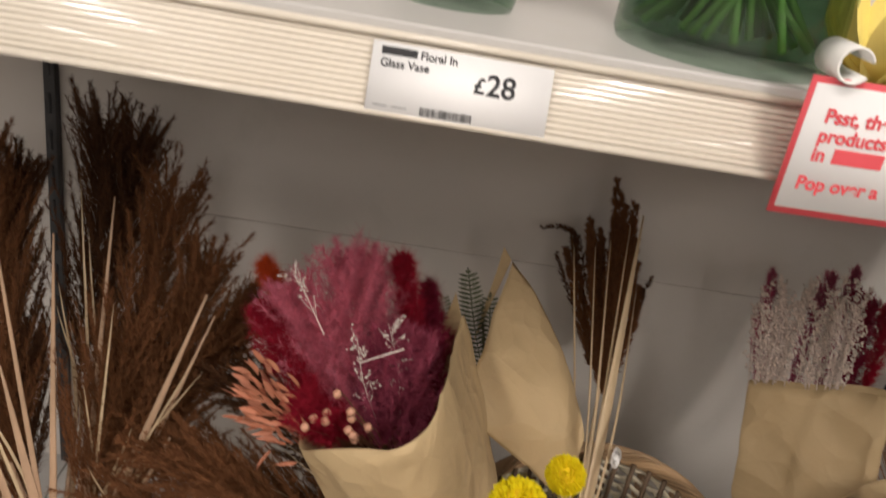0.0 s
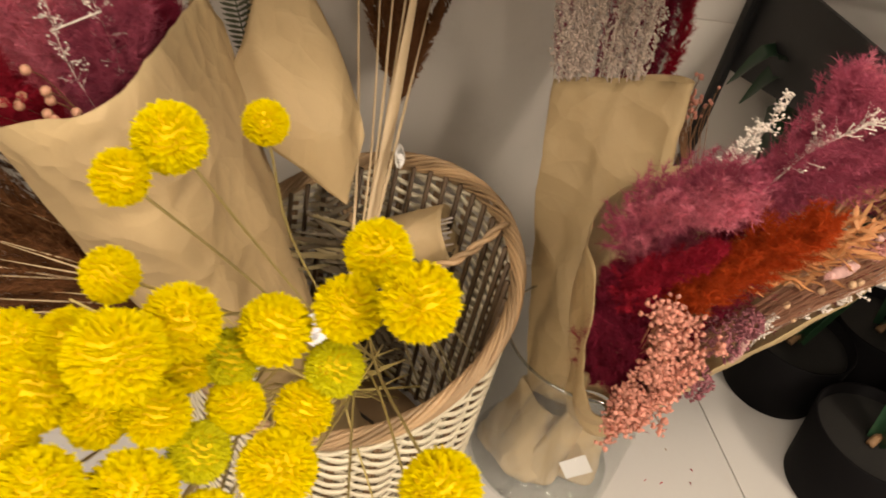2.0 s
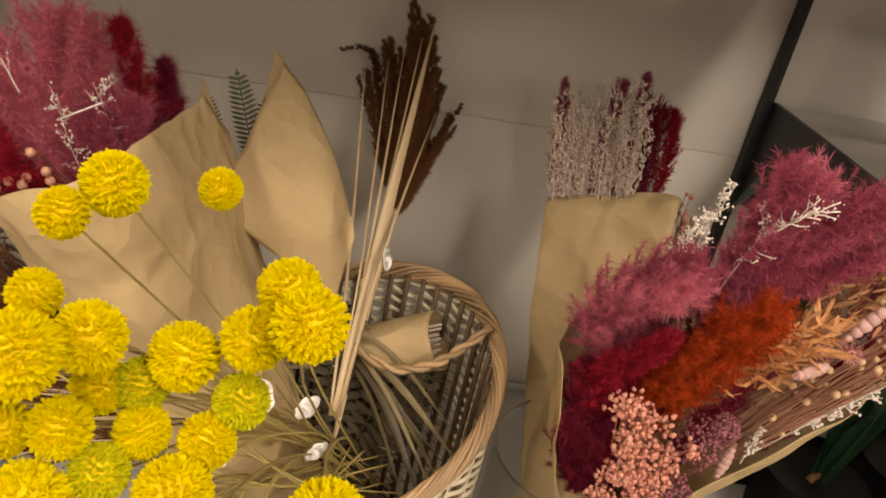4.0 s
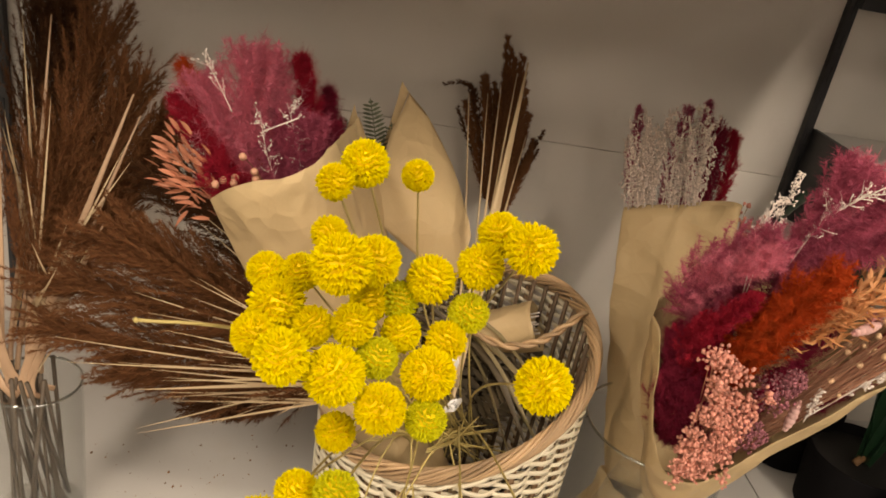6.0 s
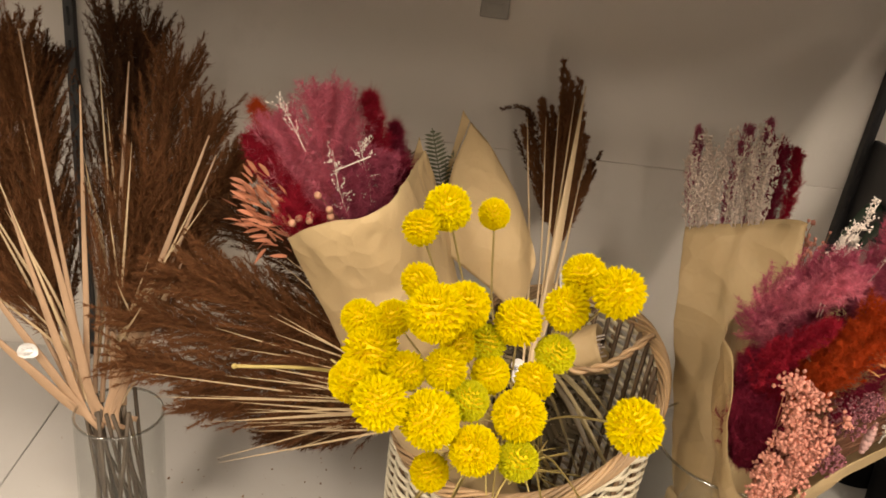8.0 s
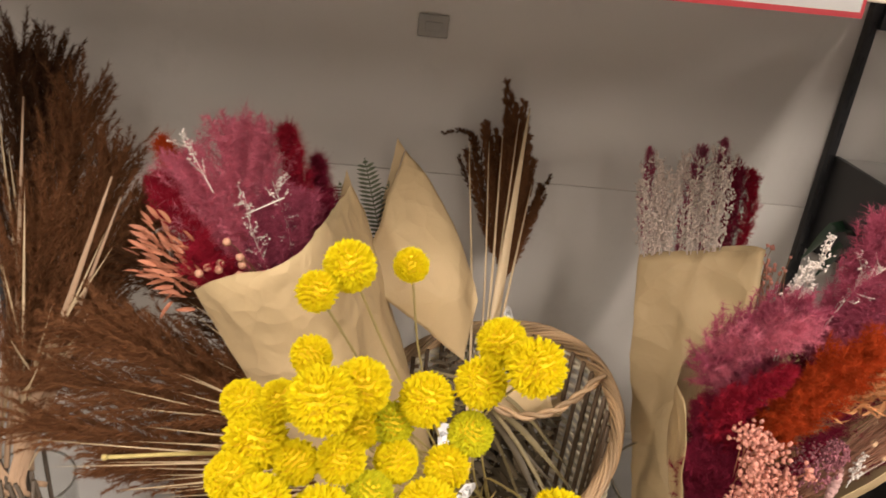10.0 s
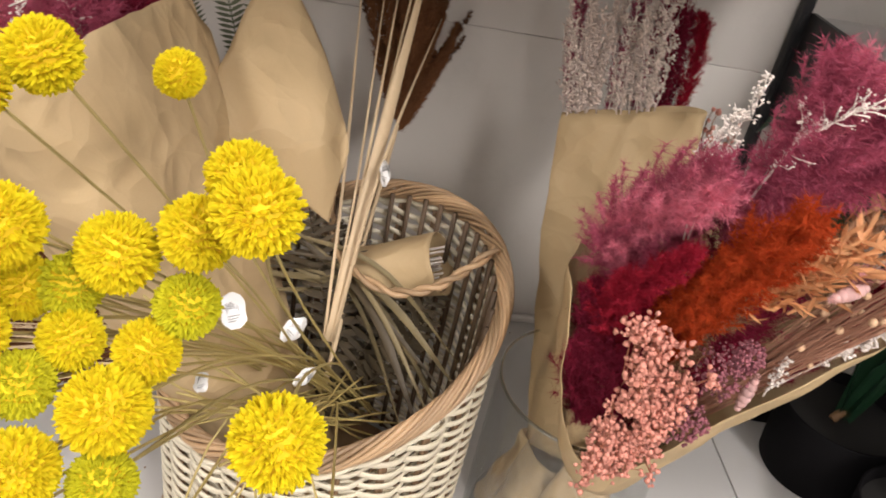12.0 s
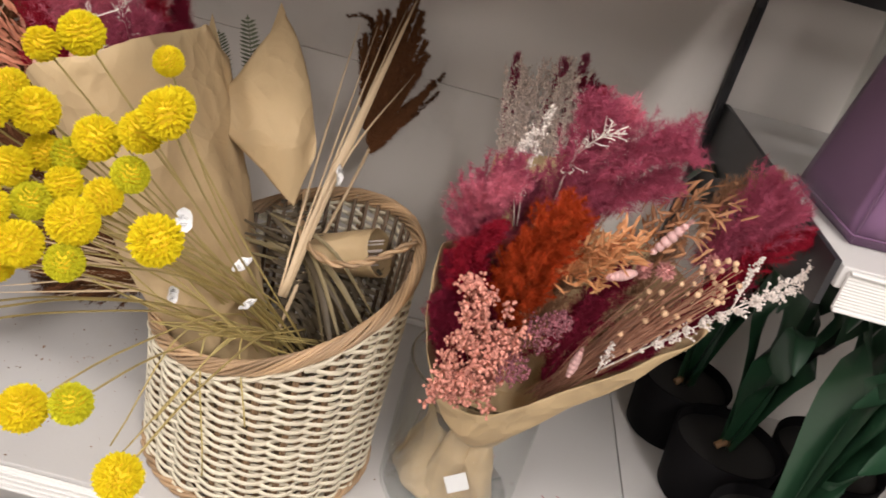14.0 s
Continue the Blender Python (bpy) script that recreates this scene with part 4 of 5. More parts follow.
g = Geo()
fern(g, [(0.14, -0.25, 0.42), (0.118, -0.225, 0.48), (0.098, -0.212, 0.548)], 26, 0.018)
fern(g, [(0.15, -0.25, 0.42), (0.138, -0.225, 0.47), (0.130, -0.21, 0.520)], 20, 0.015)
fern(g, [(0.11, -0.27, 0.44), (0.085, -0.25, 0.49), (0.070, -0.24, 0.525)], 18, 0.014)
part("fern", g, FERN, b1, "grey-green dried fern fronds")
under(b1)


# ---------------------------------------------------------------- brown pampas
def pampas(name, label, group, stem, head, reach, m, branches=115, hairs=210, hair=0.0125, cane=STRAW, straws=3, stem_r=0.0022, droop=0.05, lean=0.38, fuzz=0.62):
    """A long cane, its feathery head, and a few pale leaf straws."""
    foot = stem[0]
    th = thing(name, label, "pampas grass", foot, group=group)
    g = Geo()
    line = bez(list(stem) + [head[0]], 19)
    tube(g, line[9:], np.linspace(stem_r, stem_r * 0.7, 10), 7)
    part("cane", g, cane, th)
    g = Geo()
    tube(g, line[:10], stem_r * 0.62, 6)
    part("stem", g, DARK_STEM, th)
    g = Geo()
    plume(g, head, reach, branches, hairs, hair=hair, width=0.0008, lean=lean, droop=droop, curl=0.4, profile=lambda s: 1.0 - 0.5 * s, fuzz=fuzz, ahead=0.30)
    part("plume", g, m, th)
    h0, h1 = np.array(head[0]), np.array(head[-1])
    for k in range(straws):
        g = Geo()
        q = h0 * 0.8 + np.array(stem[-1]) * 0.2 + RNG.normal(size=3) * 0.006
        e = h0 + (h1 - h0) * RNG.uniform(0.4, 0.9) + RNG.normal(size=3) * np.array((0.02, 0.01, 0.02)) + np.array((0, -reach * 0.7, 0))
        leaf_blade(g, bez([np.array(stem[-1]) + RNG.normal(size=3) * 0.003, q, e], 10), 0.0036, 0.15, (0.2, -1, 0.1))
        part("straw", g, STRAW, th)
    return under(th)


VX, VY = -0.250, -0.430
def vase_pampas(head, reach, m):
    """A pampas stalk in the glass vase."""
    foot = (VX + RNG.uniform(-0.03, 0.03), VY + RNG.uniform(-0.03, 0.02), 0.012)
    lip = (VX + (head[0][0] - VX) * 0.4, VY + 0.01, 0.21)
    pampas("pampas_grass", "tall brown pampas grass with pale canes in a glass vase", "pampas grass in the glass vase", [foot, lip], head, reach * 1.15, m, cane=CANE, straws=2, stem_r=0.0034)


vase_pampas([(-0.242, -0.400, 0.291), (-0.215, -0.370, 0.358), (-0.189, -0.350, 0.422)], 0.095, BROWN)
vase_pampas([(-0.261, -0.400, 0.297), (-0.254, -0.370, 0.377), (-0.241, -0.340, 0.464)], 0.115, BROWN)
vase_pampas([(-0.341, -0.360, 0.272), (-0.368, -0.320, 0.330), (-0.383, -0.290, 0.388)], 0.090, DARK_BROWN)
vase_pampas([(-0.332, -0.400, 0.280), (-0.379, -0.360, 0.333), (-0.415, -0.330, 0.385), (-0.429, -0.320, 0.425)], 0.110, BROWN)
vase_pampas([(-0.346, -0.380, 0.331), (-0.385, -0.310, 0.427), (-0.405, -0.270, 0.515), (-0.421, -0.240, 0.592)], 0.100, BROWN)
vase_pampas([(-0.379, -0.360, 0.333), (-0.421, -0.300, 0.426), (-0.437, -0.260, 0.523), (-0.445, -0.240, 0.582)], 0.090, BROWN)
vase_pampas([(-0.368, -0.300, 0.337), (-0.401, -0.240, 0.422), (-0.411, -0.210, 0.506), (-0.411, -0.190, 0.561)], 0.070, DARK_BROWN)
vase_pampas([(-0.331, -0.240, 0.348), (-0.336, -0.190, 0.453), (-0.338, -0.150, 0.538), (-0.343, -0.130, 0.611)], 0.095, DARK_BROWN)
vase_pampas([(-0.311, -0.240, 0.367), (-0.308, -0.180, 0.470), (-0.304, -0.150, 0.543), (-0.303, -0.130, 0.593)], 0.085, DARK_BROWN)
vase_pampas([(-0.258, -0.380, 0.326), (-0.243, -0.330, 0.422), (-0.232, -0.290, 0.513), (-0.226, -0.260, 0.585)], 0.100, BROWN)
vase_pampas([(-0.247, -0.390, 0.325), (-0.213, -0.350, 0.411), (-0.190, -0.320, 0.477), (-0.177, -0.300, 0.538)], 0.085, BROWN)
vase_pampas([(-0.244, -0.380, 0.328), (-0.202, -0.340, 0.408), (-0.158, -0.320, 0.466), (-0.130, -0.310, 0.507)], 0.065, BROWN)
vase_pampas([(-0.381, -0.360, 0.300), (-0.418, -0.330, 0.321), (-0.441, -0.310, 0.357)], 0.080, BROWN)
def leaning_pampas(head, reach, m):
    """A pampas stalk leaning over the basket rim."""
    pampas("pampas_grass", "brown pampas grass leaning out sideways over the basket rim", "pampas grass in the basket", [(BX + 0.05, BY, 0.06), (BX - 0.10, BY - 0.03, 0.235)], head, reach, m, straws=6, branches=125, stem_r=0.003)


leaning_pampas([(0.12, -0.44, 0.30), (0.02, -0.43, 0.34), (-0.10, -0.41, 0.375), (-0.19, -0.40, 0.39)], 0.110, BROWN)
leaning_pampas([(0.12, -0.45, 0.28), (0.01, -0.44, 0.31), (-0.12, -0.43, 0.33), (-0.22, -0.42, 0.34)], 0.110, BROWN)
leaning_pampas([(0.11, -0.45, 0.27), (0.00, -0.44, 0.275), (-0.13, -0.44, 0.28), (-0.23, -0.43, 0.285)], 0.100, BROWN)
leaning_pampas([(0.12, -0.43, 0.31), (0.04, -0.40, 0.37), (-0.06, -0.37, 0.42), (-0.12, -0.35, 0.45)], 0.100, DARK_BROWN)
leaning_pampas([(0.10, -0.44, 0.25), (0.01, -0.43, 0.235), (-0.09, -0.42, 0.225), (-0.15, -0.41, 0.22)], 0.080, BROWN)
leaning_pampas([(0.09, -0.43, 0.24), (0.01, -0.42, 0.205), (-0.06, -0.40, 0.175)], 0.055, DARK_BROWN)
leaning_pampas([(0.09, -0.42, 0.30), (0.02, -0.37, 0.36), (-0.03, -0.33, 0.43)], 0.075, DARK_BROWN)
leaning_pampas([(0.12, -0.46, 0.29), (0.03, -0.46, 0.335), (-0.07, -0.45, 0.385), (-0.13, -0.44, 0.41)], 0.100, BROWN)
slim = thing("pampas_grass", "slim dark brown pampas stalk standing against the back panel", "pampas grass", (0.245, -0.42, 0.10), group="pampas grass in the basket")
g = Geo()
CROWN = np.array((0.294, -0.200, 0.387))
tube(g, bez([(0.245, -0.42, 0.10), (0.258, -0.38, 0.24), CROWN, CROWN + np.array((0.008, 0.06, 0.08))], 18), np.linspace(0.0035, 0.0018, 18), 7)
part("cane", g, STRAW, slim)
for k, (x, z) in enumerate(((0.285, 0.629), (0.291, 0.614), (0.308, 0.608), (0.304, 0.592), (0.318, 0.580), (0.324, 0.559), (0.331, 0.536), (0.338, 0.519), (0.258, 0.567), (0.265, 0.566), (0.279, 0.560), (0.288, 0.584), (0.284, 0.545), (0.271, 0.548), (0.297, 0.603), (0.314, 0.566), (0.295, 0.573), (0.303, 0.558), (0.250, 0.532), (0.240, 0.524), (0.351, 0.464), (0.358, 0.477), (0.333, 0.496), (0.322, 0.504), (0.276, 0.518), (0.342, 0.430), (0.333, 0.447))):
    g = Geo()
    top = np.array((x, -0.055 - 0.014 * (k % 3), z))
    low = CROWN + (top - CROWN) * (0.05 + 0.04 * (k % 5))
    side = (top - CROWN)[0]
    mid = low * 0.5 + top * 0.5 + np.array((side * 0.10, 0.0, 0.012))
    plume(g, [low, mid, top], 0.016, 60, 85, hair=0.008, width=0.0008, lean=0.36, droop=0.0, fuzz=0.6, profile=lambda q: 1.0 - 0.6 * q)
    part("spike", g, BROWN, slim)
for way in ([(0.272, -0.120, 0.469), (0.250, -0.080, 0.531), (0.233, -0.060, 0.552), (0.204, -0.050, 0.543)], [(0.277, -0.120, 0.438), (0.248, -0.090, 0.480), (0.230, -0.060, 0.514)], [(0.317, -0.120, 0.439), (0.349, -0.080, 0.464), (0.371, -0.050, 0.495)], [(0.322, -0.120, 0.415), (0.347, -0.080, 0.439), (0.369, -0.050, 0.463)], [(0.272, -0.120, 0.485), (0.253, -0.080, 0.539), (0.242, -0.060, 0.551)]):
    g = Geo()
    plume(g, way, 0.006, 40, 45, hair=0.005, width=0.0007, lean=0.45, droop=0.1, fuzz=0.6)
    part("spike", g, DARK_BROWN, slim)
under(slim)
for low, mid, top, w in (
    ((0.245, -0.412, 0.252), (0.244, -0.318, 0.390), (0.236, -0.118, 0.553), 0.0030),
    ((0.247, -0.412, 0.252), (0.258, -0.318, 0.390), (0.263, -0.118, 0.557), 0.0022),
    ((0.249, -0.412, 0.252), (0.264, -0.318, 0.390), (0.280, -0.118, 0.568), 0.0032),
    ((0.249, -0.412, 0.252), (0.268, -0.318, 0.390), (0.299, -0.118, 0.591), 0.0036),
    ((0.250, -0.412, 0.252), (0.271, -0.318, 0.392), (0.311, -0.118, 0.608), 0.0125),
    ((0.252, -0.412, 0.252), (0.282, -0.318, 0.418), (0.331, -0.118, 0.502), 0.0028),
):
    th = thing("flat_reed", "flat pale straw reed standing in the basket" if w < 0.01 else "broad flat straw reed standing in the basket", "dried reed", low, group="reeds in the basket")
    g = Geo()
    leaf_blade(g, bez([low, mid, top], 14), w, 0.14, (0.3, -1, 0.3), tip=0.12, base=0.9)
    o = part("reed", g, STRAW, th)
    so = o.modifiers.new("thickness", "SOLIDIFY")
    so.thickness = 0.0008
    under(th)

# rolled paper and dark palm leaves inside the basket
roll = thing("rolled_bouquet", "small roll of kraft paper with dry twigs in the basket", "bouquet", (0.345, -0.34, 0.15))
g = Geo()
sheet(g, lambda u, v: np.array((0.268 + 0.090 * v, -0.330 - 0.004 * v, 0.280 + 0.030 * v)) + (0.030 + 0.005 * v) * (math.cos(6.2832 * u) * np.array((-0.50, -0.25, 0.83)) + math.sin(6.2832 * u) * np.array((0.12, 1.0, 0.20))), 40, 16, 0.0020, 4.0, closed=True)
paper("paper_roll", g, roll)
for k in range(14):
    a, r = RNG.uniform(0, 6.28), 0.022 * math.sqrt(RNG.random())
    c = np.array((0.318, -0.334 + r * math.cos(a), 0.292 + r * math.sin(a)))
    part("twig", tube(Geo(), [c, c + np.array((0.040, 0.0, 0.015))], 0.0013, 5), WHITE_SPRIG, roll)
under(roll)
for k in range(9):
    th = thing("palm_leaf", "dark dried palm leaf tucked into the basket", "dried leaf", (0.25 + 0.012 * k, -0.38, 0.12), group="palm leaves in the basket")
    g = Geo()
    a = 0.2 + k * 0.16
    far = 0.095 + 0.02 * (k % 3)
    fern(g, [(0.245, -0.42, 0.13), (BX + 0.55 * far * math.cos(a), BY + 0.55 * far * math.sin(a) - 0.01, 0.20 + 0.01 * (k % 4)), (BX + far * math.cos(a), BY + far * math.sin(a), 0.25 + 0.02 * (k % 4))], 18, 0.030)
    part("leaf", g, DRY_LEAF, th)
    under(th)
for k in range(16):
    th = thing("dry_blade", "long olive-brown dry leaf blade lying in the basket", "dried leaf", (BX, BY, 0.10), group="dry leaf blades in the basket")
    g = Geo()
    a, far = -0.7 + k * 0.13 + RNG.uniform(-0.1, 0.1), RNG.uniform(0.10, 0.145)
    start = np.array((-0.02 + 0.05 * math.cos(a + 2.2), 0.02 + 0.05 * math.sin(a + 2.2), 0.19 + RNG.uniform(0, 0.05)))
    end = np.array((far * math.cos(a), far * math.sin(a), 0.06 + RNG.uniform(0, 0.07)))
    leaf_blade(g, bez([start, (start + end) / 2 + np.array((0, 0, RNG.uniform(0.015, 0.04))), end], 12), RNG.uniform(0.004, 0.010), 0.25, (0.2, -0.5, 1.0), tip=0.1)
    part("blade", g, DRY_BLADE if k % 3 else DRY_LEAF, th)
for k in range(3):
    th = thing("palm_leaf", "dark dried palm leaf standing beside the paper wrap", "dried leaf", (0.25, -0.40, 0.12), group="palm leaves in the basket")
    g = Geo()
    fern(g, [(0.255, -0.40, 0.15), (0.238 + 0.012 * k, -0.365, 0.27), (0.212 + 0.018 * k, -0.325 + 0.01 * k, 0.355 - 0.012 * k)], 18, 0.028)
    part("leaf", g, DRY_LEAF, th)
    under(th)

# ---------------------------------------------------------------- glass vases on the base shelf
def ring_geo(r, h, thick):
    """A rounded ring at height h."""
    a = np.linspace(0, 2 * np.pi, 73)
    return tube(Geo(), np.stack([r * np.cos(a), r * np.sin(a), np.full(73, h)], 1), thick, 8, cap=False)


def cylinder_vase(at, r, h, label, tip=None):
    vs = thing("glass_vase", label, "vase", at)
    g = Geo()
    lathe(g, [(0.0005, 0.001), (r * 0.93, 0.001), (r, 0.008), (r, h - 0.001), (r - 0.0013, h), (r - 0.0026, h - 0.001), (r - 0.0026, 0.016), (r * 0.85, 0.012), (0.0005, 0.012)], 64)
    o = part("glass", g, GLASS, vs)
    o.visible_shadow = False
    g = Geo()
    lathe(g, [(0.0005, 0.0022), (r * 0.92, 0.0022), (r * 0.92, 0.010), (0.0005, 0.010)], 48)
    o = part("rim", ring_geo(r - 0.0012, h, 0.0019), GLASS_RIM, vs, "bright rounded glass rim")
    o.visible_shadow = False
    o = part("glass_base", g, GLASS_BASE, vs, "thick glass base")
    o.visible_shadow = False
    return vs


cylinder_vase((VX, VY, 0), 0.053, 0.205, "clear glass cylinder vase holding brown pampas canes")
cylinder_vase((0.530, -0.405, 0), 0.098, 0.225, "wide clear glass cylinder vase holding wrapped bouquets")
for low, top, w in (
    ((-0.299, -0.425, 0.204), (-0.422, -0.420, 0.402), 0.0100),
    ((-0.306, -0.425, 0.203), (-0.419, -0.440, 0.340), 0.0110),
    ((-0.296, -0.425, 0.205), (-0.375, -0.400, 0.463), 0.0090),
    ((-0.278, -0.425, 0.207), (-0.338, -0.400, 0.467), 0.0110),
    ((-0.285, -0.425, 0.206), (-0.301, -0.360, 0.592), 0.0065),
    ((-0.261, -0.425, 0.209), (-0.267, -0.300, 0.610), 0.0060),
    ((-0.264, -0.425, 0.208), (-0.159, -0.360, 0.551), 0.0095),
    ((-0.258, -0.425, 0.209), (-0.151, -0.360, 0.528), 0.0065),
    ((-0.254, -0.425, 0.210), (-0.179, -0.400, 0.408), 0.0085),
    ((-0.282, -0.425, 0.206), (-0.377, -0.330, 0.640), 0.0050),
):
    th = thing("pampas_cane", "flat pink-beige cane rising out of the glass vase", "dried cane", (VX, VY, 0.013), group="canes in the glass vase")
    g = Geo()
    a, b = np.array(low), np.array(top)
    base = np.array((VX + RNG.uniform(-0.02, 0.02), VY + RNG.uniform(-0.02, 0.02), 0.185))
    way = bez([base, a, a * 0.6 + b * 0.4 + np.array((0, -0.004, 0.004)), b], 18)
    leaf_blade(g, way - np.array((VX, VY, 0.013)), w, 0.22, (0.1, -1, 0.2), tip=0.12, base=0.55)
    o = part("cane", g, CANE, th)
    so = o.modifiers.new("thickness", "SOLIDIFY")
    so.thickness = 0.0012
swing_tag((-0.352, -0.432, 0.285), -10, 20, 0.022, 0.020)
for k in range(7):
    th = thing("dark_stem", "thin dark dry stem standing in the glass vase", "dried stem", (VX, VY, 0.013), group="stems in the glass vase")
    g = Geo()
    a, b = RNG.uniform(0, 6.28), RNG.uniform(0, 6.28)
    tube(g, [(0.036 * math.cos(a), 0.036 * math.sin(a), 0.0), (0.03 * math.cos(b), 0.03 * math.sin(b), 0.21)], 0.0026, 6)
    part("stem", g, DARK_STEM, th)

# ---------------------------------------------------------------- tall wrapped bouquet at the back
b2 = thing("wrapped_bouquet", "tall kraft paper wrap of bleached sprigs and burgundy plumes", "bouquet", (0.51, -0.34, 0.013))
K2 = [(0.478, -0.197, 0.443)] + [(0.481 + 0.120 * q, -0.203 - 0.075 * q, 0.443 + 0.057 * q) for q in (0.05, 0.2, 0.4, 0.6, 0.8, 0.95)] + [(0.604, -0.272, 0.500)] + [(0.601 - 0.120 * q, -0.262 + 0.070 * q, 0.499 - 0.057 * q) for q in (0.08, 0.5, 0.92)]
paper("paper_wrap", cone_wrap(K2, (0.520, -0.395, 0.120), 0.034, nv=34, crumple=0.0040, seed=7.0, belly=0.14), b2)
foot = [(0.520 + 0.034 * math.cos(a), -0.395 + 0.034 * math.sin(a), 0.125) for a in np.linspace(0, 6.28, 9)[:-1]]
paper("paper_foot", cone_wrap(foot, (0.496, -0.405, 0.016), 0.050, nu=96, nv=30, crumple=0.012, seed=15.0, belly=-0.05), b2)
g = Geo()
for k in range(40):
    q = RNG.random()
    a = np.array((0.484 + 0.074 * q, -0.196 - 0.044 * q + RNG.uniform(-0.012, 0.012), 0.415 + 0.03 * q))
    sprig(g, [a, a + np.array((RNG.uniform(-0.012, 0.008), 0.012, 0.07)), a + np.array((RNG.uniform(-0.030, 0.020) - 0.008 * (1 - q), 0.026, RNG.uniform(0.115, 0.170)))], 28, 0.32, 0.0015, 0.0005, 0.014)
part("pale_sprig", g, TAN_SPRIG, b2, "pale pinkish flower sprigs")
for axis, reach, m in (
    ([(0.588, -0.245, 0.48), (0.596, -0.225, 0.53), (0.594, -0.213, 0.576)], 0.015, CRIMSON),
    ([(0.570, -0.235, 0.46), (0.573, -0.215, 0.53), (0.568, -0.20, 0.580)], 0.027, BURGUNDY),
    ([(0.580, -0.235, 0.46), (0.582, -0.215, 0.52), (0.583, -0.20, 0.570)], 0.026, BURGUNDY),
    ([(0.495, -0.19, 0.43), (0.480, -0.175, 0.50), (0.470, -0.165, 0.580)], 0.013, MAUVE),
    ([(0.53, -0.20, 0.44), (0.532, -0.185, 0.52), (0.536, -0.175, 0.590)], 0.020, MAUVE),
    ([(0.555, -0.21, 0.45), (0.557, -0.19, 0.53), (0.560, -0.18, 0.605)], 0.014, MAUVE),
):
    g = Geo()
    plume(g, axis, reach * 1.2, 70, 80, hair=0.009, width=0.0005, lean=0.45, droop=0.0, fuzz=0.9)
    part("plume", g, m, b2)
under(b2)

# ---------------------------------------------------------------- open wrapped bouquet in the vase
b3 = thing("wrapped_bouquet", "open kraft bouquet of mauve, orange and crimson dried flowers", "bouquet", (0.52, -0.41, 0.013))
K3 = [(0.432, -0.535, 0.425), (0.446, -0.552, 0.330), (0.485, -0.548, 0.262), (0.545, -0.535, 0.248), (0.622, -0.505, 0.288), (0.703, -0.500, 0.356), (0.755, -0.490, 0.416), (0.700, -0.390, 0.44), (0.600, -0.340, 0.43), (0.510, -0.38, 0.42), (0.446, -0.47, 0.43)]
paper("paper_wrap", cone_wrap(K3, (0.545, -0.450, 0.150), 0.030, nu=120, nv=34, crumple=0.0036, seed=12.0, belly=0.10), b3)
for x0, x1, seed in ((0.528, 0.512, 15.0), (0.552, 0.566, 19.0)):
    g = Geo()

    def tail(u, v):
        """A paper end that spreads below the tied neck."""
        half = 0.012 + 0.020 * v ** 0.8
        c = np.array((x0 * (1 - v) + x1 * v, -0.452 + 0.012 * v, 0.156 - 0.140 * v))
        return c + np.array((half * math.cos(math.pi * u), -0.020 * math.sin(math.pi * u) * (0.6 + 0.4 * v) + 0.004 * math.cos(9 * u) * v, 0.0))

    sheet(g, tail, 30, 24, 0.0022, seed)
    paper("paper_tail", g, b3)
g = Geo()
for k in range(4):
    tube(g, [(0.541 + 0.024 * math.cos(a), -0.451 + 0.020 * math.sin(a), 0.150 + 0.003 * k + 0.002 * math.sin(a * 2 + k)) for a in np.linspace(0, 6.28, 25)], 0.0014, 5)
part("tie", g, STRAW, b3, "thin raffia tie round the neck")
g = Geo()
sheet(g, lambda u, v: np.array((0.490 + 0.030 * math.cos(5.0 * u) * (0.5 + v), -0.440 + 0.045 * math.sin(5.0 * u) * (0.5 + 0.6 * v), 0.185 - 0.140 * v)), 30, 20, 0.010, 23.0)
o = part("plastic_sleeve", g, GLASS, b3, "crumpled clear plastic sleeve")
o.visible_shadow = False
def open_plume(axis, reach, m, nm, br, hr, ha):
    """A plume of the open bouquet."""
    g = Geo()
    plume(g, axis, reach * 1.4, br, int(hr * 1.9), hair=ha, width=0.0005, lean=0.48, droop=0.0, fuzz=1.2, curl=0.6)
    part(nm, g, m, b3)


open_plume([(0.482, -0.512, 0.430), (0.452, -0.522, 0.475), (0.463, -0.546, 0.531), (0.486, -0.590, 0.578)], 0.029, MAUVE, "pampas_plume", 80, 90, 0.011)
open_plume([(0.478, -0.520, 0.440), (0.456, -0.535, 0.490), (0.466, -0.570, 0.535), (0.480, -0.600, 0.562)], 0.025, PINK, "pampas_plume", 70, 80, 0.011)
open_plume([(0.490, -0.520, 0.440), (0.474, -0.530, 0.490), (0.480, -0.545, 0.540)], 0.022, MAUVE, "pampas_plume", 60, 80, 0.011)
open_plume([(0.492, -0.510, 0.360), (0.466, -0.545, 0.420), (0.460, -0.566, 0.468)], 0.020, CRIMSON, "crimson_plume", 80, 90, 0.008)
open_plume([(0.495, -0.520, 0.380), (0.472, -0.562, 0.460), (0.482, -0.596, 0.518)], 0.016, CRIMSON, "crimson_plume", 70, 90, 0.008)
open_plume([(0.490, -0.495, 0.330), (0.460, -0.525, 0.390), (0.452, -0.535, 0.440)], 0.018, BURGUNDY, "burgundy_plume", 70, 90, 0.010)
open_plume([(0.500, -0.500, 0.330), (0.476, -0.530, 0.400), (0.470, -0.545, 0.450)], 0.022, BURGUNDY, "burgundy_plume", 70, 90, 0.010)
open_plume([(0.528, -0.540, 0.504), (0.535, -0.565, 0.592), (0.542, -0.570, 0.644)], 0.028, MAUVE, "pampas_plume", 80, 90, 0.012)
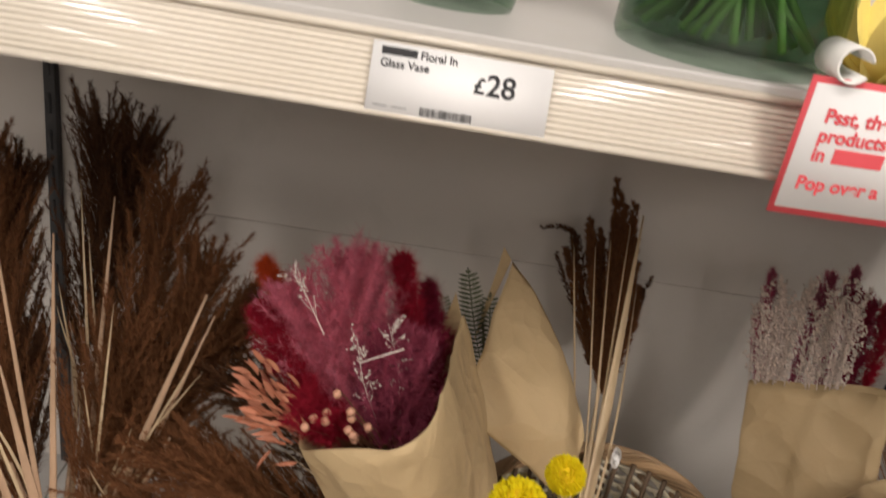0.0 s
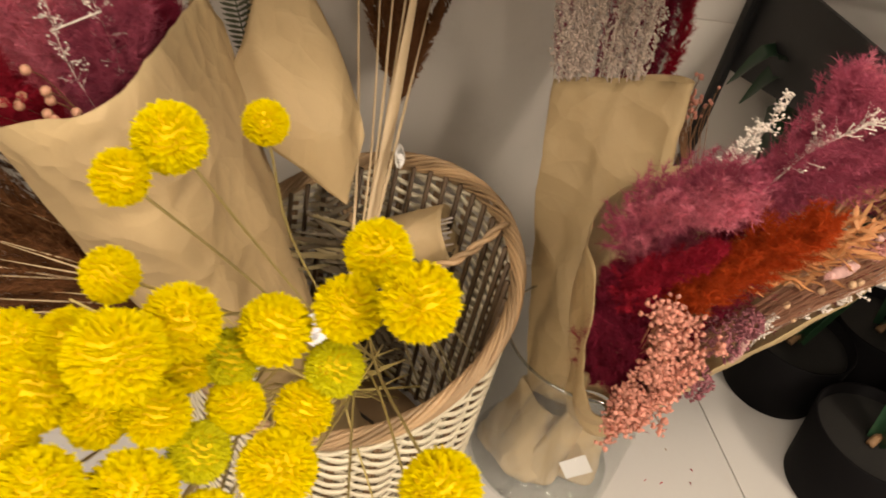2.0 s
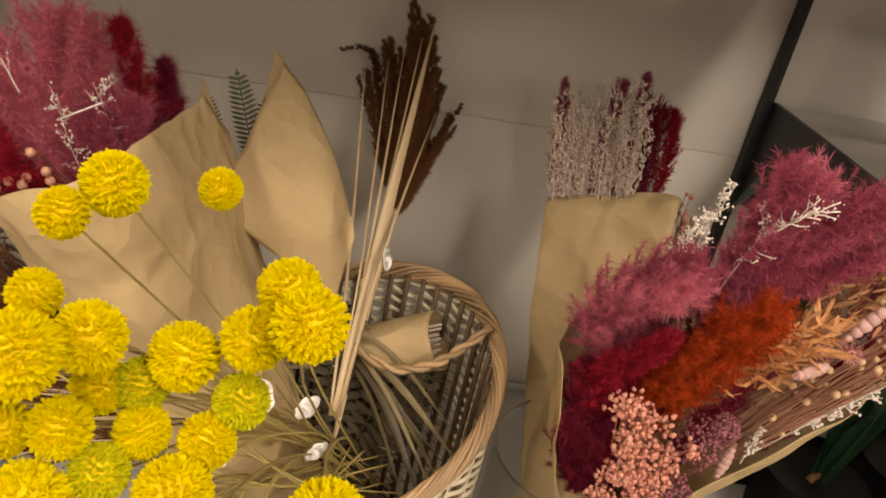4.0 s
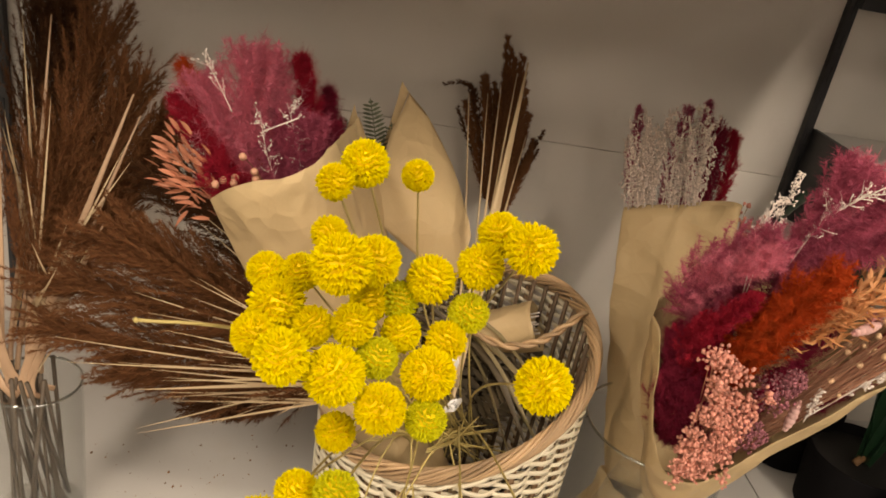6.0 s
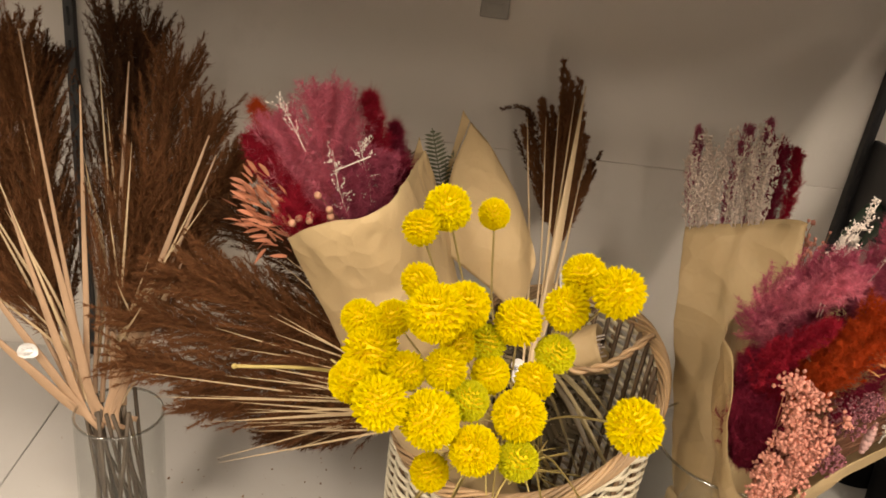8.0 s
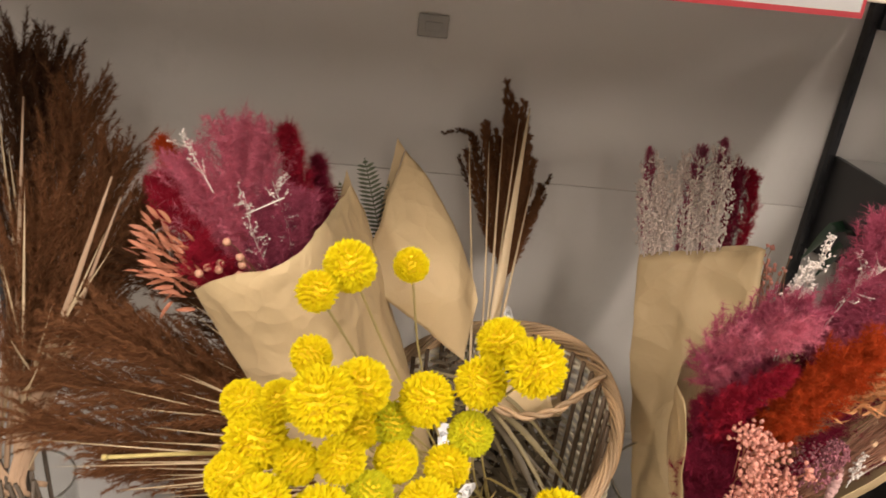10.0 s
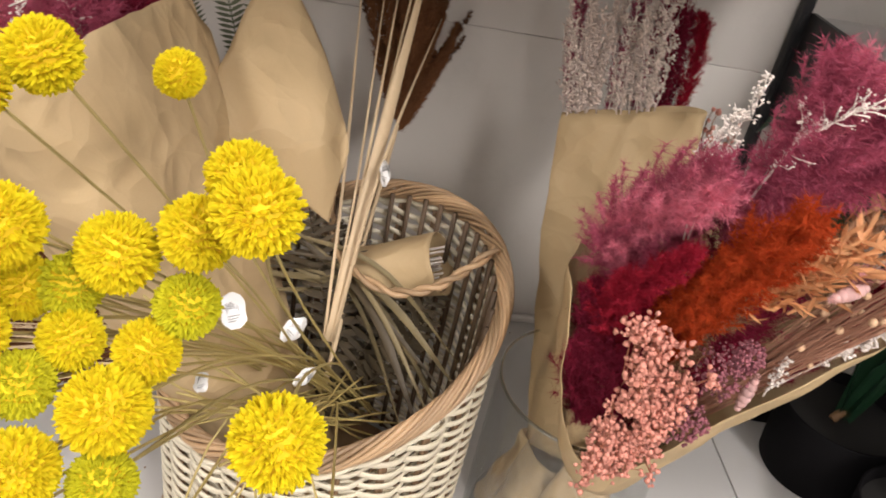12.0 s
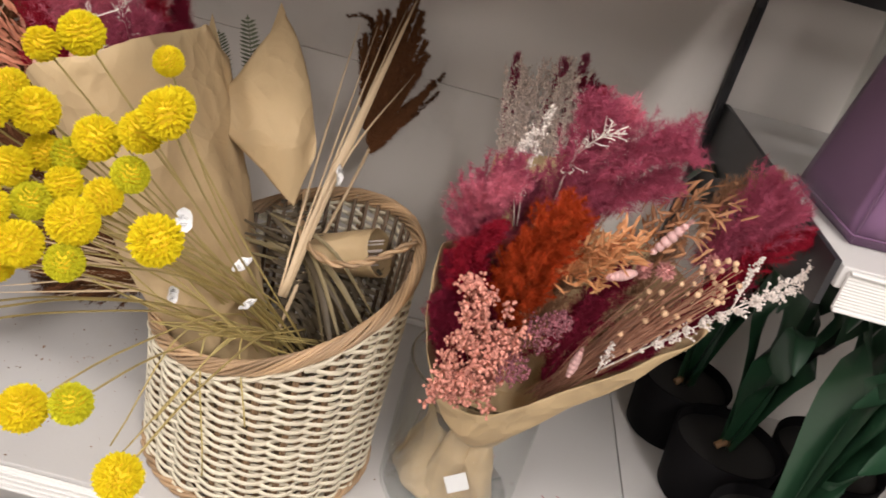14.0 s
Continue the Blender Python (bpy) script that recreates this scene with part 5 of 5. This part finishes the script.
open_plume([(0.534, -0.540, 0.505), (0.567, -0.560, 0.581), (0.598, -0.565, 0.619), (0.620, -0.570, 0.631)], 0.030, MAUVE, "pampas_plume", 100, 90, 0.012)
open_plume([(0.537, -0.540, 0.513), (0.556, -0.550, 0.598), (0.570, -0.550, 0.640)], 0.026, PINK, "pampas_plume", 70, 80, 0.012)
open_plume([(0.545, -0.540, 0.509), (0.585, -0.555, 0.563), (0.625, -0.560, 0.592)], 0.026, MAUVE, "pampas_plume", 80, 80, 0.012)
open_plume([(0.535, -0.500, 0.350), (0.528, -0.550, 0.445), (0.525, -0.588, 0.512), (0.535, -0.622, 0.566)], 0.027, ORANGE, "rust_plume", 110, 110, 0.009)
open_plume([(0.546, -0.520, 0.390), (0.542, -0.568, 0.480), (0.552, -0.602, 0.552)], 0.023, ORANGE, "rust_plume", 90, 100, 0.009)
open_plume([(0.520, -0.510, 0.370), (0.508, -0.560, 0.450), (0.512, -0.590, 0.510)], 0.019, ORANGE, "rust_plume", 70, 100, 0.009)
open_plume([(0.715, -0.470, 0.474), (0.741, -0.475, 0.536), (0.760, -0.470, 0.584)], 0.034, MAUVE, "pampas_plume", 80, 80, 0.013)
open_plume([(0.726, -0.480, 0.476), (0.762, -0.480, 0.530), (0.782, -0.480, 0.571)], 0.030, MAUVE, "pampas_plume", 70, 80, 0.013)
open_plume([(0.714, -0.460, 0.499), (0.726, -0.450, 0.555), (0.773, -0.440, 0.587)], 0.018, TWIG, "brown_plume", 60, 60, 0.011)
open_plume([(0.715, -0.470, 0.388), (0.748, -0.490, 0.481), (0.780, -0.490, 0.527), (0.810, -0.488, 0.547)], 0.018, CRIMSON, "crimson_plume", 100, 90, 0.010)
open_plume([(0.652, -0.460, 0.288), (0.698, -0.480, 0.373), (0.741, -0.480, 0.438), (0.771, -0.480, 0.478)], 0.020, BURGUNDY, "burgundy_plume", 100, 90, 0.010)
open_plume([(0.671, -0.470, 0.315), (0.727, -0.475, 0.391), (0.766, -0.480, 0.458)], 0.014, BURGUNDY, "burgundy_plume", 90, 80, 0.009)
open_plume([(0.605, -0.450, 0.251), (0.613, -0.470, 0.339), (0.628, -0.480, 0.399)], 0.022, BURGUNDY, "burgundy_plume", 70, 80, 0.010)
open_plume([(0.644, -0.450, 0.335), (0.663, -0.470, 0.435), (0.687, -0.470, 0.496)], 0.020, TWIG, "brown_plume", 60, 60, 0.010)
open_plume([(0.540, -0.450, 0.270), (0.520, -0.490, 0.350), (0.500, -0.520, 0.430)], 0.030, BURGUNDY, "burgundy_plume", 90, 90, 0.012)
open_plume([(0.550, -0.450, 0.280), (0.560, -0.490, 0.370), (0.570, -0.520, 0.450)], 0.030, TWIG, "brown_plume", 90, 80, 0.012)
open_plume([(0.560, -0.450, 0.280), (0.600, -0.480, 0.370), (0.640, -0.490, 0.450)], 0.026, BURGUNDY, "burgundy_plume", 90, 80, 0.012)
open_plume([(0.530, -0.480, 0.380), (0.510, -0.510, 0.470), (0.510, -0.530, 0.540)], 0.030, MAUVE, "pampas_plume", 80, 90, 0.012)
open_plume([(0.560, -0.480, 0.400), (0.560, -0.510, 0.480), (0.570, -0.520, 0.540)], 0.030, BURGUNDY, "burgundy_plume", 80, 90, 0.012)
open_plume([(0.500, -0.500, 0.275), (0.468, -0.535, 0.330), (0.450, -0.548, 0.395)], 0.022, BURGUNDY, "burgundy_plume", 90, 90, 0.011)
open_plume([(0.510, -0.500, 0.275), (0.490, -0.545, 0.320), (0.478, -0.560, 0.380)], 0.024, BURGUNDY, "burgundy_plume", 90, 90, 0.011)
# peach oats in a spiky clump, and copper ones behind
for nm, m, lbl, a, b, count, spread, size in (
    ("peach_leaves", PEACH, "peach dried oat leaves", np.array((0.566, -0.552, 0.462)), np.array((0.606, -0.582, 0.528)), 330, 0.010, 0.022),
    ("tan_leaves", COPPER, "copper dried oat leaves", np.array((0.643, -0.530, 0.506)), np.array((0.686, -0.525, 0.576)), 170, 0.014, 0.022),
):
    g = Geo()
    for k in range(count):
        s = RNG.random()
        c = a * (1 - s) + b * s + RNG.normal(size=3) * spread * np.array((1.0, 0.5, 1.0))
        w = unit(unit(b - a) * 0.8 + RNG.normal(size=3) * 0.5)
        far = size * RNG.uniform(0.6, 1.1)
        leaf_blade(g, bez([c, c + w * far * 0.5, c + w * far + np.array((0, 0, RNG.uniform(-0.004, 0.002)))], 5), 0.0036, 0.25)
    part(nm, g, m, b3, lbl)
# flax stalks with round berries
g = Geo()
flax_foot, flax_top = np.array((0.604, -0.455, 0.241)), np.array((0.721, -0.540, 0.514))
for k in range(110):
    a = flax_foot + RNG.normal(size=3) * 0.007
    s = RNG.uniform(0.55, 1.0)
    e = a + (flax_top - a) * s + RNG.uniform(-1.0, 1.0, 3) * np.array((0.030, 0.012, 0.030)) * (0.3 + s * 0.8)
    tube(g, bez([a, (a + e) / 2 + RNG.normal(size=3) * 0.005, e], 7), 0.0006, 4, cap=False)
    if k % 2 == 0:
        h = Geo()
        blob(h, e, 0.0036 * RNG.uniform(0.75, 1.15), 6, 9)
        part("flax_pod", h, FLAX, b3)
tagged(part("flax", g, FLAX_STALK, b3, "bundle of thin flax stalks"), kind="stuff")
# coral berry sprays: small umbels on forked stalks
CORAL_FOOT = np.array((0.520, -0.500, 0.265))
g, h = Geo(), Geo()
CORNERS = np.array(((0.462, -0.602, 0.298), (0.536, -0.562, 0.288), (0.474, -0.590, 0.458), (0.550, -0.568, 0.425)))
for k in range(100):
    u, w = RNG.random(), RNG.random() ** 1.3
    u *= 1.0 - 0.45 * w * (k % 4 > 0)
    c = (CORNERS[0] * (1 - w) + CORNERS[1] * w) * (1 - u) + (CORNERS[2] * (1 - w) + CORNERS[3] * w) * u + RNG.normal(size=3) * np.array((0.004, 0.008, 0.005))
    tube(h, bez([CORAL_FOOT, (CORAL_FOOT + c) / 2 + RNG.normal(size=3) * 0.006, c], 6), 0.0006, 4, cap=False)
    for n in range(17):
        q = c + unit(RNG.normal(size=3) + np.array((-0.2, -0.3, 0.6))) * RNG.uniform(0.004, 0.012)
        blob(g, q, 0.0021 * RNG.uniform(0.6, 1.3), 3, 6, rough=0.25)
        if n % 2 == 0:
            tube(h, [c, q], 0.0003, 3, cap=False)
tagged(part("coral_cluster", g, CORAL, b3, "sprays of small coral berries"), kind="stuff")
part("berry_stalk", h, CORAL_LEAF, b3)
g = Geo()
for c, r in ((np.array((0.559, -0.562, 0.393)), 0.020), (np.array((0.540, -0.575, 0.349)), 0.018), (np.array((0.574, -0.565, 0.413)), 0.012)):
    for k in range(240):
        d = unit(RNG.normal(size=3) + np.array((0, -0.6, 0.3)))
        blob(g, c + d * r * RNG.uniform(0.85, 1.05) * (1 + 0.18 * math.sin(d[0] * 9)), 0.0015 * RNG.uniform(0.7, 1.3), 3, 5)
tagged(part("floret_cluster", g, PURPLE_FLOWER, b3, "dusty purple floret cluster"), kind="stuff")


def bunny(c, w, length):
    g = Geo()
    n = 900
    s = RNG.random(n)
    rr = 0.0060 * np.sin(np.pi * np.clip(s * 0.9 + 0.08, 0, 1))
    base = np.array(c) + np.outer(s * length, w)
    way = unit(RNG.normal(size=(n, 3))) * 0.6 + np.array(w)
    ribbon_hairs(g, base, way, rr + 0.003, 0.0006, 0.0, 0.2)
    q = np.array(c)
    for k in range(6):
        blob(g, q + np.array(w) * length * (0.1 + 0.15 * k), 0.0060 * math.sin(math.pi * (0.2 + 0.12 * k)), 5, 9)
    part("bunny_tail", g, BUNNY, b3, "soft pink bunny tail head")


bunny((0.633, -0.575, 0.519), unit((0.453, -0.094, 0.887)), 0.053)
bunny((0.627, -0.580, 0.499), unit((-0.907, -0.174, -0.384)), 0.029)
bunny((0.612, -0.530, 0.324), unit((0.095, 0.000, 0.995)), 0.042)
for c in ((0.660, -0.555, 0.497), (0.711, -0.530, 0.507), (0.641, -0.550, 0.490)):
    g = Geo()
    d = unit(RNG.normal(size=(220, 3)))
    ribbon_hairs(g, np.array(c) + d * 0.004, d, RNG.uniform(0.005, 0.009, 220), 0.0018, 0, 0.1)
    blob(g, np.array(c), 0.006, 5, 8)
    part("thistle", g, THISTLE, b3, "dusty pink thistle head")
g = Geo()
sprig(g, [(0.651, -0.500, 0.326), (0.707, -0.508, 0.395), (0.774, -0.515, 0.466), (0.837, -0.518, 0.526)], 120, 0.45, 0.0016, 0.0008, 0.015)
sprig(g, [(0.743, -0.510, 0.437), (0.794, -0.515, 0.494), (0.815, -0.515, 0.529)], 40, 0.5, 0.0016, 0.0007, 0.016)
sprig(g, [(0.757, -0.512, 0.448), (0.759, -0.515, 0.487), (0.762, -0.515, 0.517)], 16, 0.4, 0.0016, 0.0006, 0.012)
sprig(g, [(0.648, -0.505, 0.323), (0.651, -0.505, 0.346), (0.653, -0.505, 0.366)], 16, 0.4, 0.0016, 0.0006, 0.010)
part("white_sprig", g, WHITE_SPRIG, b3, "bleached white flower sprigs")
g, h = Geo(), Geo()
for k in range(26):
    c = np.array((0.640, -0.235, 0.455)) + RNG.normal(size=3) * np.array((0.010, 0.006, 0.014))
    blob(g, c, 0.0032 * RNG.uniform(0.7, 1.2), 3, 6, rough=0.15)
    tube(h, bez([c, c + np.array((-0.01, -0.02, -0.03)), (0.583, -0.424, 0.407)], 5), 0.0005, 4, cap=False)
tagged(part("coral_cluster", g, CORAL, b3, "small coral berry spray"), kind="stuff")
part("berry_stalk", h, TWIG, b3)
g = Geo()
sprig(g, [(0.503, -0.540, 0.496), (0.493, -0.560, 0.572), (0.502, -0.567, 0.635)], 40, 0.34, 0.0010, 0.0005, 0.014)
sprig(g, [(0.500, -0.540, 0.495), (0.483, -0.560, 0.569), (0.491, -0.565, 0.609)], 34, 0.34, 0.0010, 0.0005, 0.012)
part("white_sprig", g, WHITE_SPRIG, b3, "bleached white flower sprigs")
g = Geo()
sprig(g, [(0.530, -0.545, 0.526), (0.531, -0.570, 0.587), (0.542, -0.585, 0.618), (0.560, -0.590, 0.635)], 30, 0.5, 0.0008, 0.0008, 0.018)
sprig(g, [(0.530, -0.550, 0.554), (0.533, -0.570, 0.599), (0.524, -0.570, 0.623)], 10, 0.5, 0.0013, 0.0007, 0.010)
part("white_sprig", g, WHITE_SPRIG, b3)
under(b3)
tg = thing("paper_tag", "plain white rectangular paper tag on the bouquet", "tag", (0.536, -0.484, 0.085))
g = Geo()
block(g, (-0.017, -0.0004, -0.011), (0.017, 0.0004, 0.011))
part("card", g, CARD, tg, smooth=False)
tg.rotation_euler = (math.radians(-30), math.radians(-42), math.radians(-12))

# ---------------------------------------------------------------- potted plants under the lower shelf
def pot_plant(at, r, h, leaves, label, span=0.30):
    pt = thing("potted_plant", label, "potted plant", at, group="black potted plants")
    g = Geo()
    lathe(g, [(0.0005, 0.0), (r * 0.84, 0.0), (r * 0.88, 0.004), (r, h - 0.002), (r - 0.001, h), (r - 0.004, h - 0.001), (r - 0.006, h - 0.018), (0.0005, h - 0.018)], 56)
    part("pot", g, POT, pt)
    g = Geo()
    lathe(g, [(0.0005, h - 0.014), (r - 0.007, h - 0.017)], 40)
    part("filling", g, SOIL, pt)
    g = Geo()
    tube(g, bez([(-0.02, -0.01, h - 0.012), (-0.008, -0.004, h - 0.006), (0.006, 0.002, h - 0.012)], 8), 0.006, 7)
    part("root", g, ROOT, pt)
    for k, (dx, dy, dz, w) in enumerate(leaves):
        g = Geo()
        p = bez([(0, 0, h - 0.012), (dx * 0.25, dy * 0.25, h + dz * 0.55), (dx * 0.65, dy * 0.65, h + dz), (dx, dy, h + dz * 0.85)], 14)
        leaf_blade(g, p, w, 0.16, (dx + 0.01, dy, 0.4), tip=0.06, base=0.6)
        part("leaf", g, GREEN, pt)
    return pt


pot_plant((0.905, -0.120, 0), 0.080, 0.115, [(-0.145, 0.020, 0.355, 0.05), (-0.120, 0.010, 0.33, 0.05), (-0.080, 0.0, 0.36, 0.05), (0.06, -0.05, 0.33, 0.05), (0.0, -0.10, 0.30, 0.045), (0.12, 0.0, 0.28, 0.05), (-0.04, -0.06, 0.36, 0.05)], "dark leafy plant in a black plastic pot by the back panel")
pot_plant((0.948, -0.268, 0), 0.086, 0.115, [(-0.05, -0.05, 0.30, 0.04), (-0.10, 0.05, 0.33, 0.045), (0.08, -0.08, 0.33, 0.045), (0.10, 0.06, 0.3, 0.045), (-0.03, -0.13, 0.25, 0.04), (0.02, 0.02, 0.34, 0.045), (0.15, -0.02, 0.26, 0.05)], "dark strap-leaved plant in a black plastic pot")
pot_plant((0.965, -0.458, 0), 0.089, 0.122, [(0.02, -0.02, 0.36, 0.055), (0.05, -0.06, 0.33, 0.055), (0.11, 0.02, 0.28, 0.055), (-0.02, 0.05, 0.34, 0.05), (0.12, -0.08, 0.20, 0.05), (0.07, 0.05, 0.36, 0.05), (0.04, -0.03, 0.30, 0.055), (0.16, -0.02, 0.30, 0.055)], "green strap-leaved plant in a black plastic pot on the base shelf")
pot_plant((1.150, -0.470, 0), 0.088, 0.12, [(-0.08, -0.04, 0.32, 0.065), (-0.17, -0.05, 0.20, 0.06), (-0.20, -0.02, 0.28, 0.065), (-0.10, 0.05, 0.34, 0.06), (0.05, -0.06, 0.3, 0.06), (-0.05, -0.08, 0.28, 0.065), (-0.15, -0.10, 0.12, 0.06), (-0.02, 0.02, 0.36, 0.06)], "glossy green strap-leaved plant in a black pot beside the others")
pot_plant((1.120, -0.240, 0), 0.088, 0.12, [(-0.10, -0.04, 0.34, 0.06), (-0.14, -0.10, 0.28, 0.06), (-0.06, 0.05, 0.36, 0.06), (0.05, -0.06, 0.33, 0.06), (-0.02, -0.12, 0.30, 0.06)], "dark green strap-leaved plant in a black pot behind the others")

# ---------------------------------------------------------------- lower shelf things
cube = thing("plum_cushion", "plum velvet block cushion with stitched seams on the white shelf", "cushion", (0.944, -0.412, 0.556))
g = Geo()
bm = bmesh.new()
bmesh.ops.create_cube(bm, size=1.0)
bmesh.ops.subdivide_edges(bm, edges=bm.edges[:], cuts=7, use_grid_fill=True)
for v in bm.verts:
    x, y, z = v.co
    k = 1 - 0.30 * (z + 0.5)
    bulge = (1 - (2 * x) ** 2) * (1 - (2 * z) ** 2)
    v.co = Vector(((x * 0.215) * k, (y * 0.165 + math.copysign(0.012 * bulge, y) * (abs(y) > 0.49)) * k, (z + 0.5) * 0.27))
bmesh.ops.bevel(bm, geom=[e for e in bm.edges if e.calc_face_angle(0) > 1.0], offset=0.006, segments=2, affect="EDGES")
g.add([v.co[:] for v in bm.verts], [[v.index for v in f.verts] for f in bm.faces])
bm.free()
part("body", g, PURPLE, cube)
g = Geo()
tube(g, [(-0.105, -0.082, 0.003), (-0.075, -0.060, 0.265)], 0.0016, 5)
tube(g, [(-0.107, -0.083, 0.012), (0.107, -0.083, 0.012)], 0.0014, 5)
tube(g, [(-0.107, -0.083, 0.012), (-0.107, 0.083, 0.012)], 0.0014, 5)
part("piping", g, PURPLE, cube)
cube.rotation_euler = (0, 0, math.radians(4))
gv = cylinder_vase((0.975, -0.165, 0.555), 0.050, 0.22, "tall clear glass cylinder vase on the white shelf")
g = Geo()
block(g, (0.012, -0.0515, 0.015), (0.034, -0.0500, 0.050), bevel=0.0005)
part("sticker", g, BLUE, gv, "small blue sticker")

# ---------------------------------------------------------------- crumbs on the base shelf
g = Geo()
for k in range(230):
    x = RNG.uniform(-0.44, 0.80)
    y = RNG.uniform(-0.55, -0.02)
    if k < 140:
        x, y = RNG.normal(-0.08, 0.10), RNG.normal(-0.35, 0.10)
        y = min(max(y, -0.555), -0.02)
    s = 0.0005 + 0.0016 * RNG.random() ** 3
    blob(g, np.array((x, y, 0.0004)), s, 3, 5, squash=(1.0, RNG.uniform(0.5, 1.8), 0.35), rough=0.2)
petals = Geo()
for k in range(22):
    x, y = RNG.uniform(0.50, 0.76), RNG.uniform(-0.55, -0.30)
    a, far = RNG.uniform(0, 6.28), RNG.uniform(0.003, 0.008)
    d = np.array((math.cos(a), math.sin(a), 0.0)) * far
    leaf_blade(petals, bez([(x, y, 0.0012), np.array((x, y, 0.0024)) + d * 0.5, np.array((x, y, 0.0012)) + d], 4), RNG.uniform(0.0010, 0.0024), 0.2, (0, 0, 1.0))
tagged(part("fallen_petals", petals, CRIMSON), "crimson petal flakes fallen on the white shelf", "petals", kind="stuff")
crumbs = part("crumbs", g, CRUMB)
tagged(crumbs, "dried flower crumbs scattered over the white shelf", "crumbs", kind="stuff")
